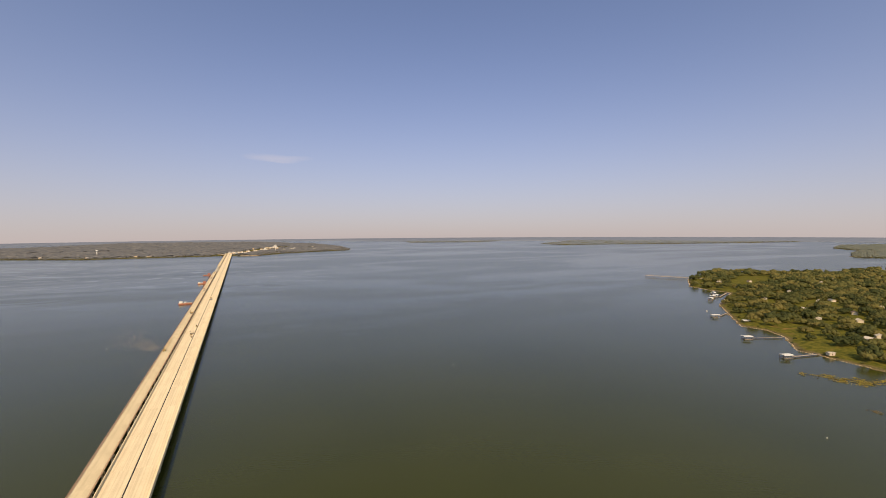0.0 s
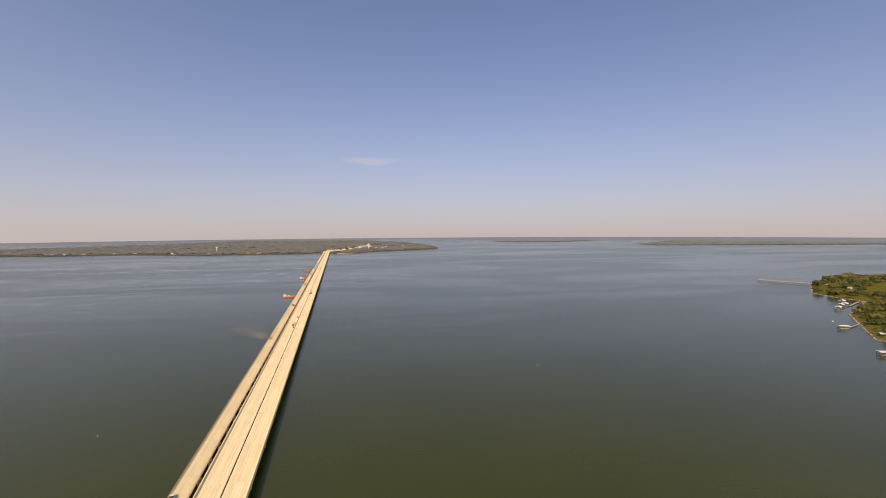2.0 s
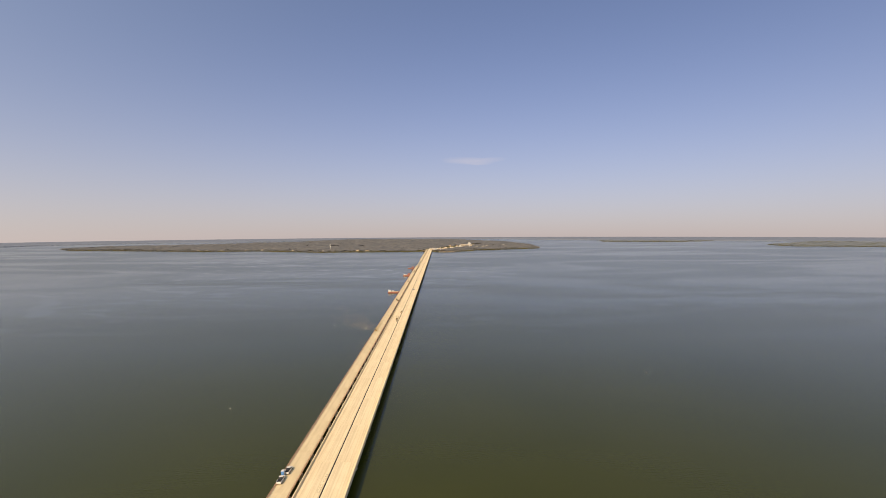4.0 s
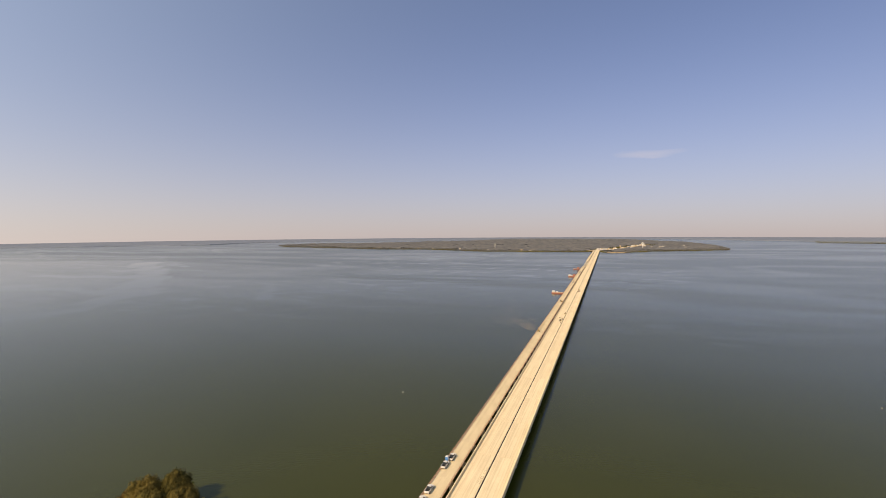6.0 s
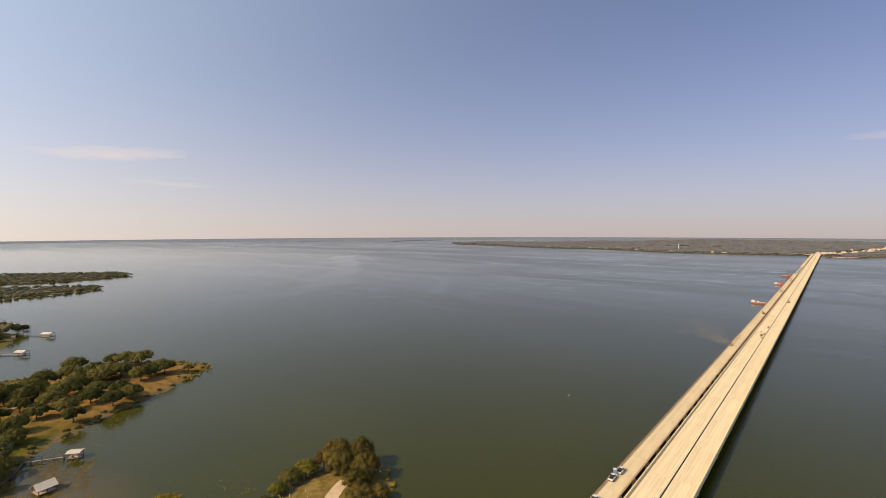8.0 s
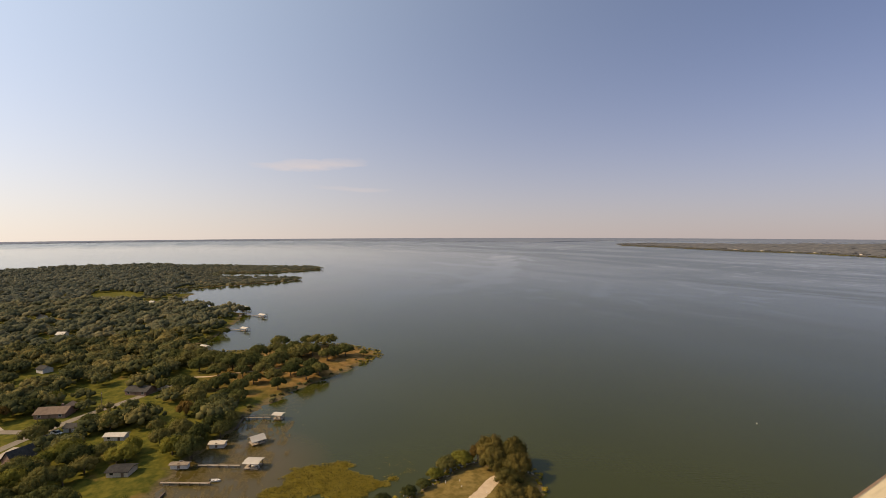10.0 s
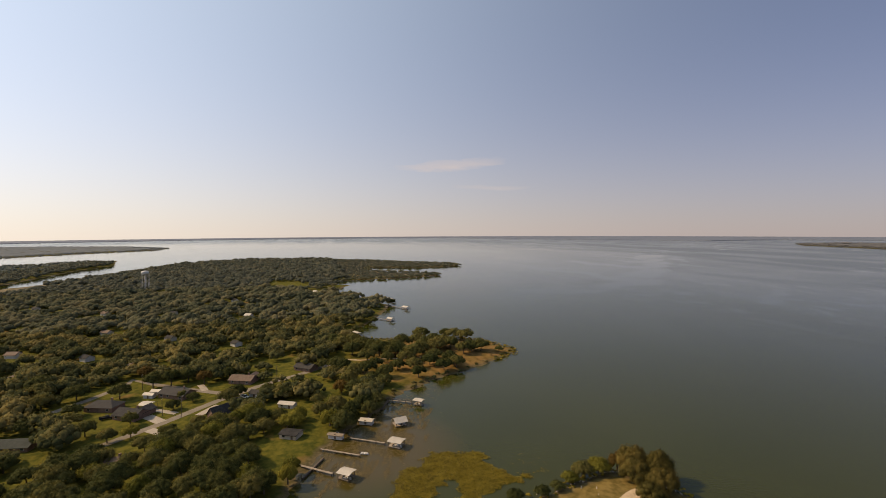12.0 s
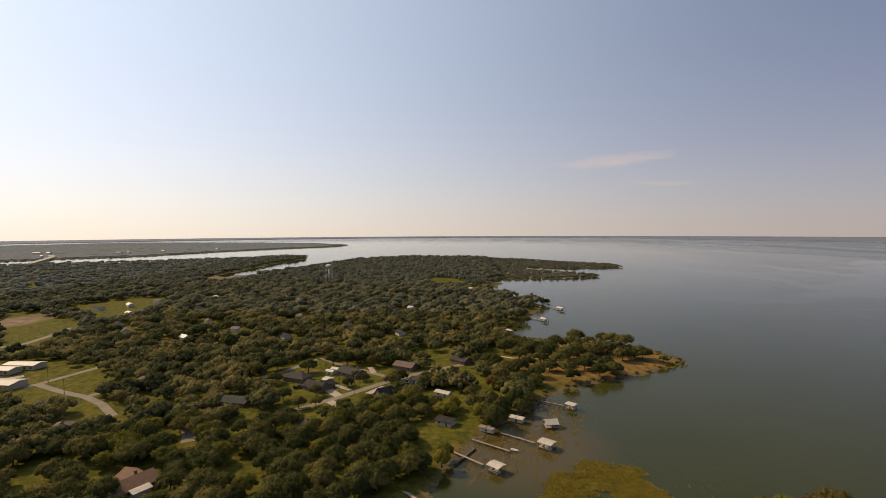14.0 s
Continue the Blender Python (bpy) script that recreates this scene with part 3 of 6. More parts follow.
def crown_arrays(r, lobes, leaves, leaf, sub=1, spread=0.55, tall=0.8, lump=None, off=1.10, flat=0.78):
    """A crown about 1 across its radius, base at 0: lumps with loose leaf clumps standing off them."""
    sets, cores, out = [], [], []
    for k in range(lobes):
        a, q = 2.399 * k + r.uniform(-0.4, 0.4), spread * math.sqrt((k + 0.5) / lobes) * 1.15
        size = r.uniform(*lump) if lump else r.uniform(0.30, 0.46) if lobes > 6 else r.uniform(0.36, 0.5)
        c = np.array([q * math.cos(a), q * math.sin(a), tall * (0.28 + 0.54 * math.sqrt(max(0.0, 1 - (q / (spread * 1.22)) ** 2)) * r.uniform(0.6, 1.12))])
        cores.append((c, size))
        v, f = ball(sub, r)
        sets.append((v * size * 0.82 * np.array([1, 1, flat]) + c, f))
        out.append(v / np.linalg.norm(v, axis=1)[:, None])
    if leaves:
        pick = r.randint(0, lobes, leaves)
        n = r.normal(size=(leaves, 3))
        n /= np.linalg.norm(n, axis=1)[:, None]
        n[:, 2] = np.where(n[:, 2] < -0.4, -n[:, 2], n[:, 2])
        cc, ss = np.array([c for c, _ in cores])[pick], np.array([s for _, s in cores])[pick]
        at = cc + n * (ss * r.uniform(0.80, off, leaves))[:, None] * np.array([1, 1, flat])
        t = r.normal(size=(leaves, 3))
        t -= (t * n).sum(1)[:, None] * n * 0.8
        t /= np.linalg.norm(t, axis=1)[:, None]
        w = np.cross(n, t)
        sz = leaf * r.uniform(0.6, 1.3, leaves)[:, None]
        v = np.stack([at - t * sz, at + w * sz * 0.8 + n * sz * 0.3, at + t * sz, at - w * sz * 0.8 + n * sz * 0.15], 1).reshape(-1, 3)
        f = np.arange(leaves * 4).reshape(-1, 4)
        sets.append((v, np.concatenate([f[:, [0, 2, 1]], f[:, [0, 3, 2]]])))
        out.append(np.repeat(n + r.normal(size=n.shape) * 0.38, 4, axis=0))
    v, f = join(sets)
    # leaves face outwards from their lump, and a little from the whole crown
    whole = v - np.array([0, 0, 0.15])
    n = np.concatenate(out) * np.array([1, 1, 1 / flat]) + 0.55 * whole / np.linalg.norm(whole, axis=1)[:, None]
    return v, f, n / np.linalg.norm(n, axis=1)[:, None]


def arrays_mesh(name, v, f, mat, n=None):
    me = bpy.data.meshes.new(name)
    me.from_pydata(v.tolist(), [], f.tolist())
    me.materials.append(mat)
    me.shade_smooth()
    if n is not None:
        me.attributes.new("custom_normal", "FLOAT_VECTOR", "POINT").data.foreach_set("vector", n.astype(np.float32).ravel())
    return me


def trunk_mesh(r, name="trunk"):
    """A tapered, slightly bent trunk with limbs; the tree is 1 high."""
    bm = bmesh.new()
    p = [Vector((0, 0, -0.04)), Vector((r.uniform(-0.02, 0.02), r.uniform(-0.02, 0.02), 0.22)), Vector((r.uniform(-0.04, 0.04), r.uniform(-0.04, 0.04), 0.5))]
    cyl(bm, p[0], p[1], 0.035, 0.026, 7)
    cyl(bm, p[1], p[2], 0.026, 0.016, 7)
    for k in range(5):
        a = 1.256 * k + r.uniform(-0.3, 0.3)
        s = p[1].lerp(p[2], r.uniform(0, 0.7))
        cyl(bm, s, s + Vector((0.26 * math.cos(a), 0.26 * math.sin(a), r.uniform(0.14, 0.26))), 0.014, 0.006, 5)
    return finish(bm, name, M_BARK, True)


rs = np.random.RandomState(11)
CROWNS = []
for k in range(6):
    CROWNS.append(crown_arrays(rs, 38, 1400, 0.046, 1, 0.66, lump=(0.13, 0.30), off=1.38))
for k in range(4):
    CROWNS.append(crown_arrays(rs, 46, 4200, 0.030, 1, 0.66, lump=(0.14, 0.28), off=1.34, flat=0.7))
CROWN_MESH = {}
TRUNKS = [trunk_mesh(rs) for k in range(3)]


def crown_mesh(k, mat):
    if (k, mat.name) not in CROWN_MESH:
        v, f, n = CROWNS[k]
        CROWN_MESH[k, mat.name] = arrays_mesh("crown", v, f, mat, n)
    return CROWN_MESH[k, mat.name]


def tree(x, y, z, height, width, k, mat=None, label="dark green oak tree with a broad uneven crown", bare=0.22, group="trees by the shore", fine=False):
    """A tree: height and crown width in metres; bare: the share of the height below the crown."""
    t = thing("tree", pose(x, y, z, 0, 0, (k * 77) % 360), label, "tree", group)
    part("trunk", TRUNKS[k % 3], M_BARK, t, m=Matrix.Diagonal((height, height, height, 1)))
    ch = height * (1 - bare)
    part("crown", crown_mesh(6 + k % 4 if fine else k % 6, mat or M_LEAF), None, t, m=Matrix.Translation((0, 0, height * bare - 0.08 * ch)) @ Matrix.Diagonal((width / 2, width / 2, ch / 1.02, 1)))
    return t


def scatter(outline, box_, step, seed, margin, clear=None, jitter=0.5):
    """Places for trees, about step metres apart, inside an outline."""
    r = np.random.RandomState(seed)
    gx, gy = np.meshgrid(np.arange(box_[0], box_[2], step), np.arange(box_[1], box_[3], step))
    x, y = gx.ravel() + r.uniform(-jitter, jitter, gx.size) * step, gy.ravel() + r.uniform(-jitter, jitter, gx.size) * step
    ok = inside_by(x, y, outline) > margin
    x, y = x[ok], y[ok]
    if clear is not None:
        ok = clear(x, y, r)
        x, y = x[ok], y[ok]
    return x, y


def woods(name, label, x, y, size, mat, seed, templates, z=1.2, squash=(0.65, 0.85)):
    """Many trees as one mesh."""
    r = np.random.RandomState(seed)
    vs, fs, k, hue, ns = [], [], 0, [], []
    for px, py in zip(x, y):
        v, f, n = templates[r.randint(len(templates))]
        a, s = r.uniform(0, 6.28), r.uniform(*size)
        c, d = math.cos(a) * s / 2, math.sin(a) * s / 2
        h = s * r.uniform(*squash)
        w = np.empty_like(v)
        w[:, 0], w[:, 1], w[:, 2] = v[:, 0] * c - v[:, 1] * d + px, v[:, 0] * d + v[:, 1] * c + py, v[:, 2] * h * 0.85 + z + 0.08 * h
        vs.append(w)
        fs.append(f + k)
        k += len(w)
        c, d = math.cos(a), math.sin(a)
        ns.append(np.stack([n[:, 0] * c - n[:, 1] * d, n[:, 0] * d + n[:, 1] * c, n[:, 2]], 1))
        hue.append(np.full(len(w), r.uniform(-0.5, 0.5)))
    me = bpy.data.meshes.new(name)
    V, Fc = np.concatenate(vs), np.concatenate(fs)
    me.vertices.add(len(V))
    me.vertices.foreach_set("co", V.ravel())
    me.loops.add(Fc.size)
    me.loops.foreach_set("vertex_index", Fc.ravel().astype(np.int32))
    me.polygons.add(len(Fc))
    me.polygons.foreach_set("loop_start", np.arange(0, Fc.size, 3, dtype=np.int32))
    me.update(calc_edges=True)
    me.shade_smooth()
    me.materials.append(mat)
    me.attributes.new("tint", "FLOAT", "POINT").data.foreach_set("value", np.concatenate(hue))
    me.attributes.new("custom_normal", "FLOAT_VECTOR", "POINT").data.foreach_set("vector", np.concatenate(ns).astype(np.float32).ravel())
    return tagged(new(name, me), label, "woods", kind="stuff")


def canopy(name, label, outline, cell, tall, margin, seed, mat, road=None, band=(-9e9, 9e9)):
    """A closed, uneven canopy of low woods far off."""
    r = np.random.RandomState(seed)
    p = np.array(outline, float)
    lo, hi = p.min(0), p.max(0)
    X, Y = np.meshgrid(np.arange(lo[0], hi[0], cell), np.arange(lo[1], hi[1], cell), indexing="ij")
    ok = (inside_by(X, Y, outline) > margin) & (Y > band[0]) & (Y < band[1])
    if road:
        (ax, ay), (cx, cy) = road
        t = np.clip(((X - ax) * (cx - ax) + (Y - ay) * (cy - ay)) / ((cx - ax) ** 2 + (cy - ay) ** 2), 0, 1)
        ok &= np.hypot(X - ax - t * (cx - ax), Y - ay - t * (cy - ay)) > 40 + 25 * waves(X, Y, 90, 5)
    Z = np.where(ok, tall * (0.55 + 0.25 * waves(X, Y, 180, seed) + r.uniform(-0.25, 0.45, X.shape)), 0.2)
    X, Y = X + r.uniform(-0.4, 0.4, X.shape) * cell, Y + r.uniform(-0.4, 0.4, X.shape) * cell
    ny = X.shape[1]
    i, j = np.nonzero(ok[:-1, :-1] & ok[1:, 1:])
    f = np.stack([i * ny + j, (i + 1) * ny + j, (i + 1) * ny + j + 1, i * ny + j + 1], 1)
    used, inv = np.unique(f, return_inverse=True)
    me = mesh_from(name, np.stack([X.ravel(), Y.ravel(), Z.ravel()], 1)[used].tolist(), inv.reshape(f.shape).tolist(), mat)
    me.attributes.new("tint", "FLOAT", "POINT").data.foreach_set("value", r.uniform(-0.5, 0.5, len(used)))
    return tagged(new(name, me), label, "woods", kind="stuff")


ROADS = [
    ("street", 4.6, [(-205, -104), (-224, -87), (-244, -68), (-268, -48), (-287, -29), (-306, -3), (-330, 25)]),
    ("side_street", 4.2, [(-262, -133), (-290, -115), (-312, -104), (-322, -104), (-307, -86), (-295, -69), (-281, -48), (-276, -42)]),
    ("lower_street", 4.6, [(-225, -290), (-248, -265), (-259, -253), (-284, -246), (-330, -232)]),
    ("connecting_street", 4.2, [(-259, -253), (-247, -227), (-240, -207), (-230, -190), (-215, -172)]),
    ("short_street", 4.5, [(-240, -207), (-249, -203), (-262, -196)]),
    ("field_road", 6.0, [(-335, -368), (-353, -354), (-384, -359), (-415, -370)]),
]
OPEN = [(-255, -66, 16), (-285, -73, 12), (-268, -82, 10), (-240, -44, 6), (-297, -38, 9), (-264, -52, 10), (-200, -3, 12), (-192, 2, 9), (-184, -1, 7), (-212, -8, 7), (-249, -11, 9), (-241, -9, 7), (-206, 10, 8), (-218, 25, 6), (-330, -15, 9),
        (-345, -8, 10), (-222, -58, 5), (-236, -121, 8), (-272, -101, 9), (-204, -73, 5), (-155, -117, 11), (-285, -285, 24), (-262, -262, 18), (-268, -232, 14), (-243, -215, 10), (-255, -210, 9), (-336, -171, 8), (-221, -215, 6),
        (-258, -187, 8), (-198, -183, 6), (-340, -194, 6), (-240, 44, 8), (-340, -95, 8)]
FAR_HOUSES = [(-512, -420, 18), (-535, -400, 20), (-565, -385, 16), (-480, -360, 14), (-425, -330, 12), (-395, -300, 10), (-440, -250, 10), (-510, -300, 12), (-600, -330, 14), (-640, -300, 12), (-715, -409, 10), (-560, -140, 9),
              (-520, -60, 8), (-640, -90, 9), (-430, -110, 9), (-690, 10, 8), (-405, -205, 10), (-372, -232, 11), (-470, -170, 10), (-380, -150, 9), (-395, -55, 9), (-580, -210, 10)]
OPEN += [(x * 0.976, y * 0.976, 17) for x, y, w in FAR_HOUSES] + [(-870, -455, 45), (-930, -450, 40), (-1000, -440, 45), (-830, -440, 35)]
FIELDS = [
    [(-495, -482), (-471, -497), (-349, -370), (-326, -346), (-330, -325), (-354, -329), (-390, -347), (-422, -375), (-452, -401)],
    [(-608, -411), (-592, -446), (-525, -475), (-491, -444), (-452, -368), (-469, -354), (-533, -346), (-570, -370)]]
LAWNS = [
    [(-321, -105), (-270, -125), (-252, -116), (-230, -99), (-207, -79), (-207, -68), (-228, -51), (-269, -22), (-287, -23), (-297, -28)],
    [(-211, -22), (-197, -20), (-186, -18), (-172, -13), (-171, -3), (-176, 6), (-188, 10), (-200, 11)],
    [(-235, 4), (-235, -2), (-222, -2), (-193, 1), (-194, 6), (-205, 7)],
    [(-294, -254), (-293, -298), (-250, -267), (-241, -258), (-223, -239), (-210, -172), (-233, -190), (-252, -205)],
    [(-247, -170), (-244, -180), (-225, -166), (-210, -156), (-212, -147), (-231, -159)]]
GLADES = [
    [(-327, -9), (-322, -22), (-304, -21), (-291, -18), (-294, -8), (-311, -9)],
    [(-169, -81), (-167, -89), (-164, -88), (-155, -83), (-156, -76), (-159, -77)],
    [(-160, -162), (-159, -172), (-146, -158), (-135, -147), (-135, -141), (-139, -140), (-150, -151)],
    [(-197, -125), (-190, -130), (-178, -121), (-170, -114), (-174, -107), (-181, -109), (-194, -117)],
    [(-166, -120), (-160, -134), (-151, -126), (-139, -115), (-140, -103), (-150, -107), (-159, -113)],
    [(-246, -132), (-235, -126), (-225, -120), (-218, -108), (-222, -103), (-231, -107), (-242, -112)]]
EAST_LAWNS = [
    [(736, 479), (748, 459), (832, 470), (890, 502), (956, 546), (899, 567), (787, 512)],
    [(401, 214), (430, 220), (465, 238), (497, 254), (495, 277), (463, 259), (426, 234)],
    [(383, 191), (398, 185), (422, 193), (447, 204), (453, 222), (420, 213), (397, 201)],
    [(495, 191), (524, 202), (549, 214), (561, 232), (564, 248), (533, 235)]]
EAST_HOUSES = ((668, 323, 14), (693, 321, 14), (862, 454, 14), (902, 432, 12), (476, 194, 12), (498, 197, 10), (677, 265, 12), (833, 604, 10), (767, 518, 12), (563, 238, 10), (986, 455, 14), (1107, 435, 14), (540, 262, 10), (590, 300, 9), (610, 262, 11), (735, 392, 10), (640, 372, 9), (820, 500, 11))
MEADOWS = [[(-850, -70), (-860, -30), (-800, 5), (-725, -5), (-770, -60)], [(-715, -15), (-745, 36), (-800, 60), (-700, 50), (-680, 5)]]
SPIT = [(-251, 38), (-262, 50), (-283, 95), (-319, 149), (-358, 141), (-386, 66), (-396, 43), (-370, 20), (-330, 15), (-280, 30)]


PARK = [(-336, -48), (-357, -19), (-339, 34), (-260, 41), (-212, 21), (-218, -1), (-245, -19), (-269, -6)]


def open_land(x, y, r):
    ok = np.ones(x.shape, bool)
    for _, w, line in ROADS:
        for (ax, ay), (cx, cy) in zip(line, line[1:]):
            dx, dy = cx - ax, cy - ay
            t = np.clip(((x - ax) * dx + (y - ay) * dy) / (dx * dx + dy * dy), 0, 1)
            ok &= np.hypot(x - ax - t * dx, y - ay - t * dy) > w / 2 + 3.5
    for cx, cy, rad in OPEN:
        ok &= np.hypot(x - cx, y - cy) > rad
    for fld in FIELDS + LAWNS + GLADES:
        ok &= inside_by(x, y, fld) < 0
    ok &= inside_by(x, y, SPIT) < 0
    ok &= ~((x < -835) & (y > 70))
    for fld in MEADOWS:
        ok &= inside_by(x, y, fld) < 0
    # scattered trees on grass between the street and the docks
    ok &= (inside_by(x, y, PARK) < 0) | (r.rand(len(x)) < 0.34)
    # glades
    ok &= waves(x, y, 70, 9) < 0.85
    return ok


mids = [crown_arrays(rs, 16, 150, 0.078, 1, 0.70, lump=(0.18, 0.36), off=1.3) for k in range(6)]
lows = [crown_arrays(rs, 7, 34, 0.095, spread=0.62, lump=(0.24, 0.46), off=1.2) for k in range(6)]
fars = [crown_arrays(rs, 3, 14, 0.22) for k in range(4)]
specks = [crown_arrays(rs, 3, 4, 0.2) for k in range(4)]

tx, ty = scatter(WEST, (-470, -330, -90, 60), 8.8, 5, 4, open_land)
order = np.argsort(np.hypot(tx, ty))
for i in order[:200]:
    h = rs.uniform(8, 11.5)
    mat = M_LEAF_Y if rs.rand() < 0.22 else M_LEAF
    tree(tx[i], ty[i], 1.5, h, h * rs.uniform(1.05, 1.4), int(rs.randint(600)), mat,
         label="yellowish green tree among the houses" if mat is M_LEAF_Y else "dark green oak tree with a broad uneven crown", bare=0.18)
rest = order[200:]
woods("woods", "dense dark green oak woods round the village", tx[rest], ty[rest], (8, 16), M_WOODS, 21, mids, squash=(0.6, 0.9))


def beyond(x, y, r):
    return open_land(x, y, r) & ~((x > -470) & (x < -90) & (y > -330) & (y < 60))


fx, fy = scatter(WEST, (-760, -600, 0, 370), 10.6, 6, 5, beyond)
woods("peninsula_woods", "continuous dark green woods on the flat peninsula", fx, fy, (11, 20), M_WOODS_MID_HAZE, 22, lows, squash=(0.5, 0.75))
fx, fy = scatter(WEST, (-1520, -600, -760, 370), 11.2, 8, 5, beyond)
woods("outer_woods", "continuous dark green woods at the peninsula's tip", fx, fy, (13, 20), M_WOODS_OUT_HAZE, 25, fars, squash=(0.42, 0.62))
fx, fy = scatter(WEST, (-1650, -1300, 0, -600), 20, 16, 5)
woods("river_woods", "green woods along the river arm, paled with painted haze", fx, fy, (18, 27), M_WOODS_ARM_HAZE, 23, fars, squash=(0.3, 0.42))


def east_open(x, y, r):
    deep = inside_by(x, y, EAST)
    ok = (waves(x, y, 60, 19) < np.where(deep < 60, 0.4, 0.72)) & (y > 0.36 * x - 25)
    ok &= r.rand(len(x)) < np.minimum(0.86, 0.36 + 0.008 * deep)
    for fld in EAST_LAWNS:
        ok &= inside_by(x, y, fld) < 0
    for cx, cy, rad in [(hx * 0.976, hy * 0.976, 15) for hx, hy, _ in EAST_HOUSES]:
        ok &= np.hypot(x - cx, y - cy) > rad
    return ok


fx, fy = scatter(EAST, (380, -150, 1320, 680), 9.6, 7, 6, east_open)
close = fx < 760
woods("eastern_woods", "dark green oak woods with clearings on the shore", fx[close], fy[close], (7, 17), M_WOODS_EAST, 24, mids, squash=(0.6, 0.9))
woods("inland_eastern_woods", "dark green oak woods behind the eastern shore", fx[~close], fy[~close], (8, 17), M_WOODS_EAST, 26, lows)
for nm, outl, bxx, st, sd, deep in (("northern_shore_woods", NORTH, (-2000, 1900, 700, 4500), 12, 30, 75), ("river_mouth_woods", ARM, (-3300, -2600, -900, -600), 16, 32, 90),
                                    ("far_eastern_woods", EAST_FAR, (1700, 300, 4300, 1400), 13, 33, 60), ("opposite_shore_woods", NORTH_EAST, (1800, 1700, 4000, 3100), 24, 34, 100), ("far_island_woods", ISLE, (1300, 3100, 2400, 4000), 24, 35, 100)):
    # each far land takes a leaf colour with haze painted in
    leaf = M_WOODS_FAR_HAZE if outl is NORTH else M_WOODS_ARM_HAZE if outl is EAST_FAR else M_WOODS_HAZE
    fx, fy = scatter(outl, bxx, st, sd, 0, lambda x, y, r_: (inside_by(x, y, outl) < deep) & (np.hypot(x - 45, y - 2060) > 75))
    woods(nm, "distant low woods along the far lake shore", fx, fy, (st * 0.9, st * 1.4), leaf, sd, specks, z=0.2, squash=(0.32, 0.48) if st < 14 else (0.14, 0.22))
    canopy(nm.replace("_shore", "").replace("woods", "forest"), "low forest on the flat land behind the shore, coloured pale with haze", outl, 10 if st < 14 else 18 if st < 24 else 26, 8 if st < 13 else 4, deep - 30, sd + 5, leaf, ((35, 2115), (330, 2900)) if outl is NORTH else None, (-9e9, 2750) if outl is NORTH else (-9e9, 9e9))

canopy("back_forest", "low forest far behind the northern town, coloured pale with haze", NORTH, 15, 8, 20, 77, M_WOODS_FAR_HAZE, ((35, 2115), (330, 2900)), (2700, 9e9))

# the farthest shore, low wooded land all round the horizon, its haze painted blue grey
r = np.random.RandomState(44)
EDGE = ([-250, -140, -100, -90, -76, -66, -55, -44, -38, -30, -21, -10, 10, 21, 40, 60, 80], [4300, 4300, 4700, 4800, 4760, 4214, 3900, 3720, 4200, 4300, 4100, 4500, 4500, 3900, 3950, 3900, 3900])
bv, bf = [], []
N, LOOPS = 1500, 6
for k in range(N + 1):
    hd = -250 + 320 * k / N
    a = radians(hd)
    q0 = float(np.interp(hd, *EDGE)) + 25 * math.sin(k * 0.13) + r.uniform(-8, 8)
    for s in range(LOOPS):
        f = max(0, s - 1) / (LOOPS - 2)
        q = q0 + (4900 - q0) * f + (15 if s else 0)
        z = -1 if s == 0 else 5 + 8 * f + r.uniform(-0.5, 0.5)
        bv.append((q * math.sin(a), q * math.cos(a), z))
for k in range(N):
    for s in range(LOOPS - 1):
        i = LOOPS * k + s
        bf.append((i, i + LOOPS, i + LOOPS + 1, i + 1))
tagged(new("backdrop", mesh_from("backdrop", bv, bf, M_HAZY_SHORE)), "low wooded far shore of the lake on the horizon, painted blue grey with haze", "far shore", kind="structure")

# ---- the bridges ----
TURN = pose(0, 0, 0, 0, 0, -math.degrees(math.atan(0.0358)))
SPAN = 34.0


def new_bridge():
    b = thing("new_bridge", TURN, "long new pale concrete road bridge with low parapets", "bridge")
    first, last, mid = -130, 2115, -42.15
    n = int((last - first) / SPAN)
    slab_a = finish(bx(-8.5, -0.27, 0.05, SPAN - 0.05, 4.6, 5.0), "deck_slab", M_DECK)
    slab_b = finish(bx(0.27, 8.5, 0.05, SPAN - 0.05, 4.6, 5.0), "deck_slab", M_DECK)
    rail = bx(-0.28, 0.28, 0.02, SPAN - 0.02, 4.5, 5.2)
    box(rail, -0.19, 0.19, 0.02, SPAN - 0.02, 5.2, 5.95, bevel=0.03)
    rail = finish(rail, "parapet", M_DECK)
    gird = finish(bx(-0.35, 0.35, 0, SPAN - 0.1, 2.9, 4.6), "girder", M_CONC)
    cap = finish(bx(-8.4, 8.4, -0.8, 0.8, 1.9, 2.9, bevel=0.12), "pier_cap", M_CONC)
    colm = finish(cyl(bmesh.new(), (0, 0, -2.6), (0, 0, 1.9), 0.6, seg=12), "column", M_CONC, True)
    for k in range(n):
        v = first + k * SPAN
        for me in (slab_a, slab_b):
            part("deck_slab", me, None, b, m=Matrix.Translation((mid, v, 0)))
        for u in (-8.6, 8.6):
            part("parapet", rail, None, b, m=Matrix.Translation((mid + u, v, 0)))
        for u in (-8.1, -2.7, 2.7, 8.1):
            part("girder", gird, None, b, m=Matrix.Translation((mid + u, v, 0)))
        c = part("pier_cap", cap, None, b, m=Matrix.Translation((mid, v, 0)))
        for u in (-6, 0, 6):
            part("column", colm, None, c, m=Matrix.Translation((u, 0, 0)))
    part("joint_filler", bx(mid - 0.26, mid + 0.26, first, first + n * SPAN, 4.62, 4.90), M_RUBBER, b, "dark joint along the middle of the deck")


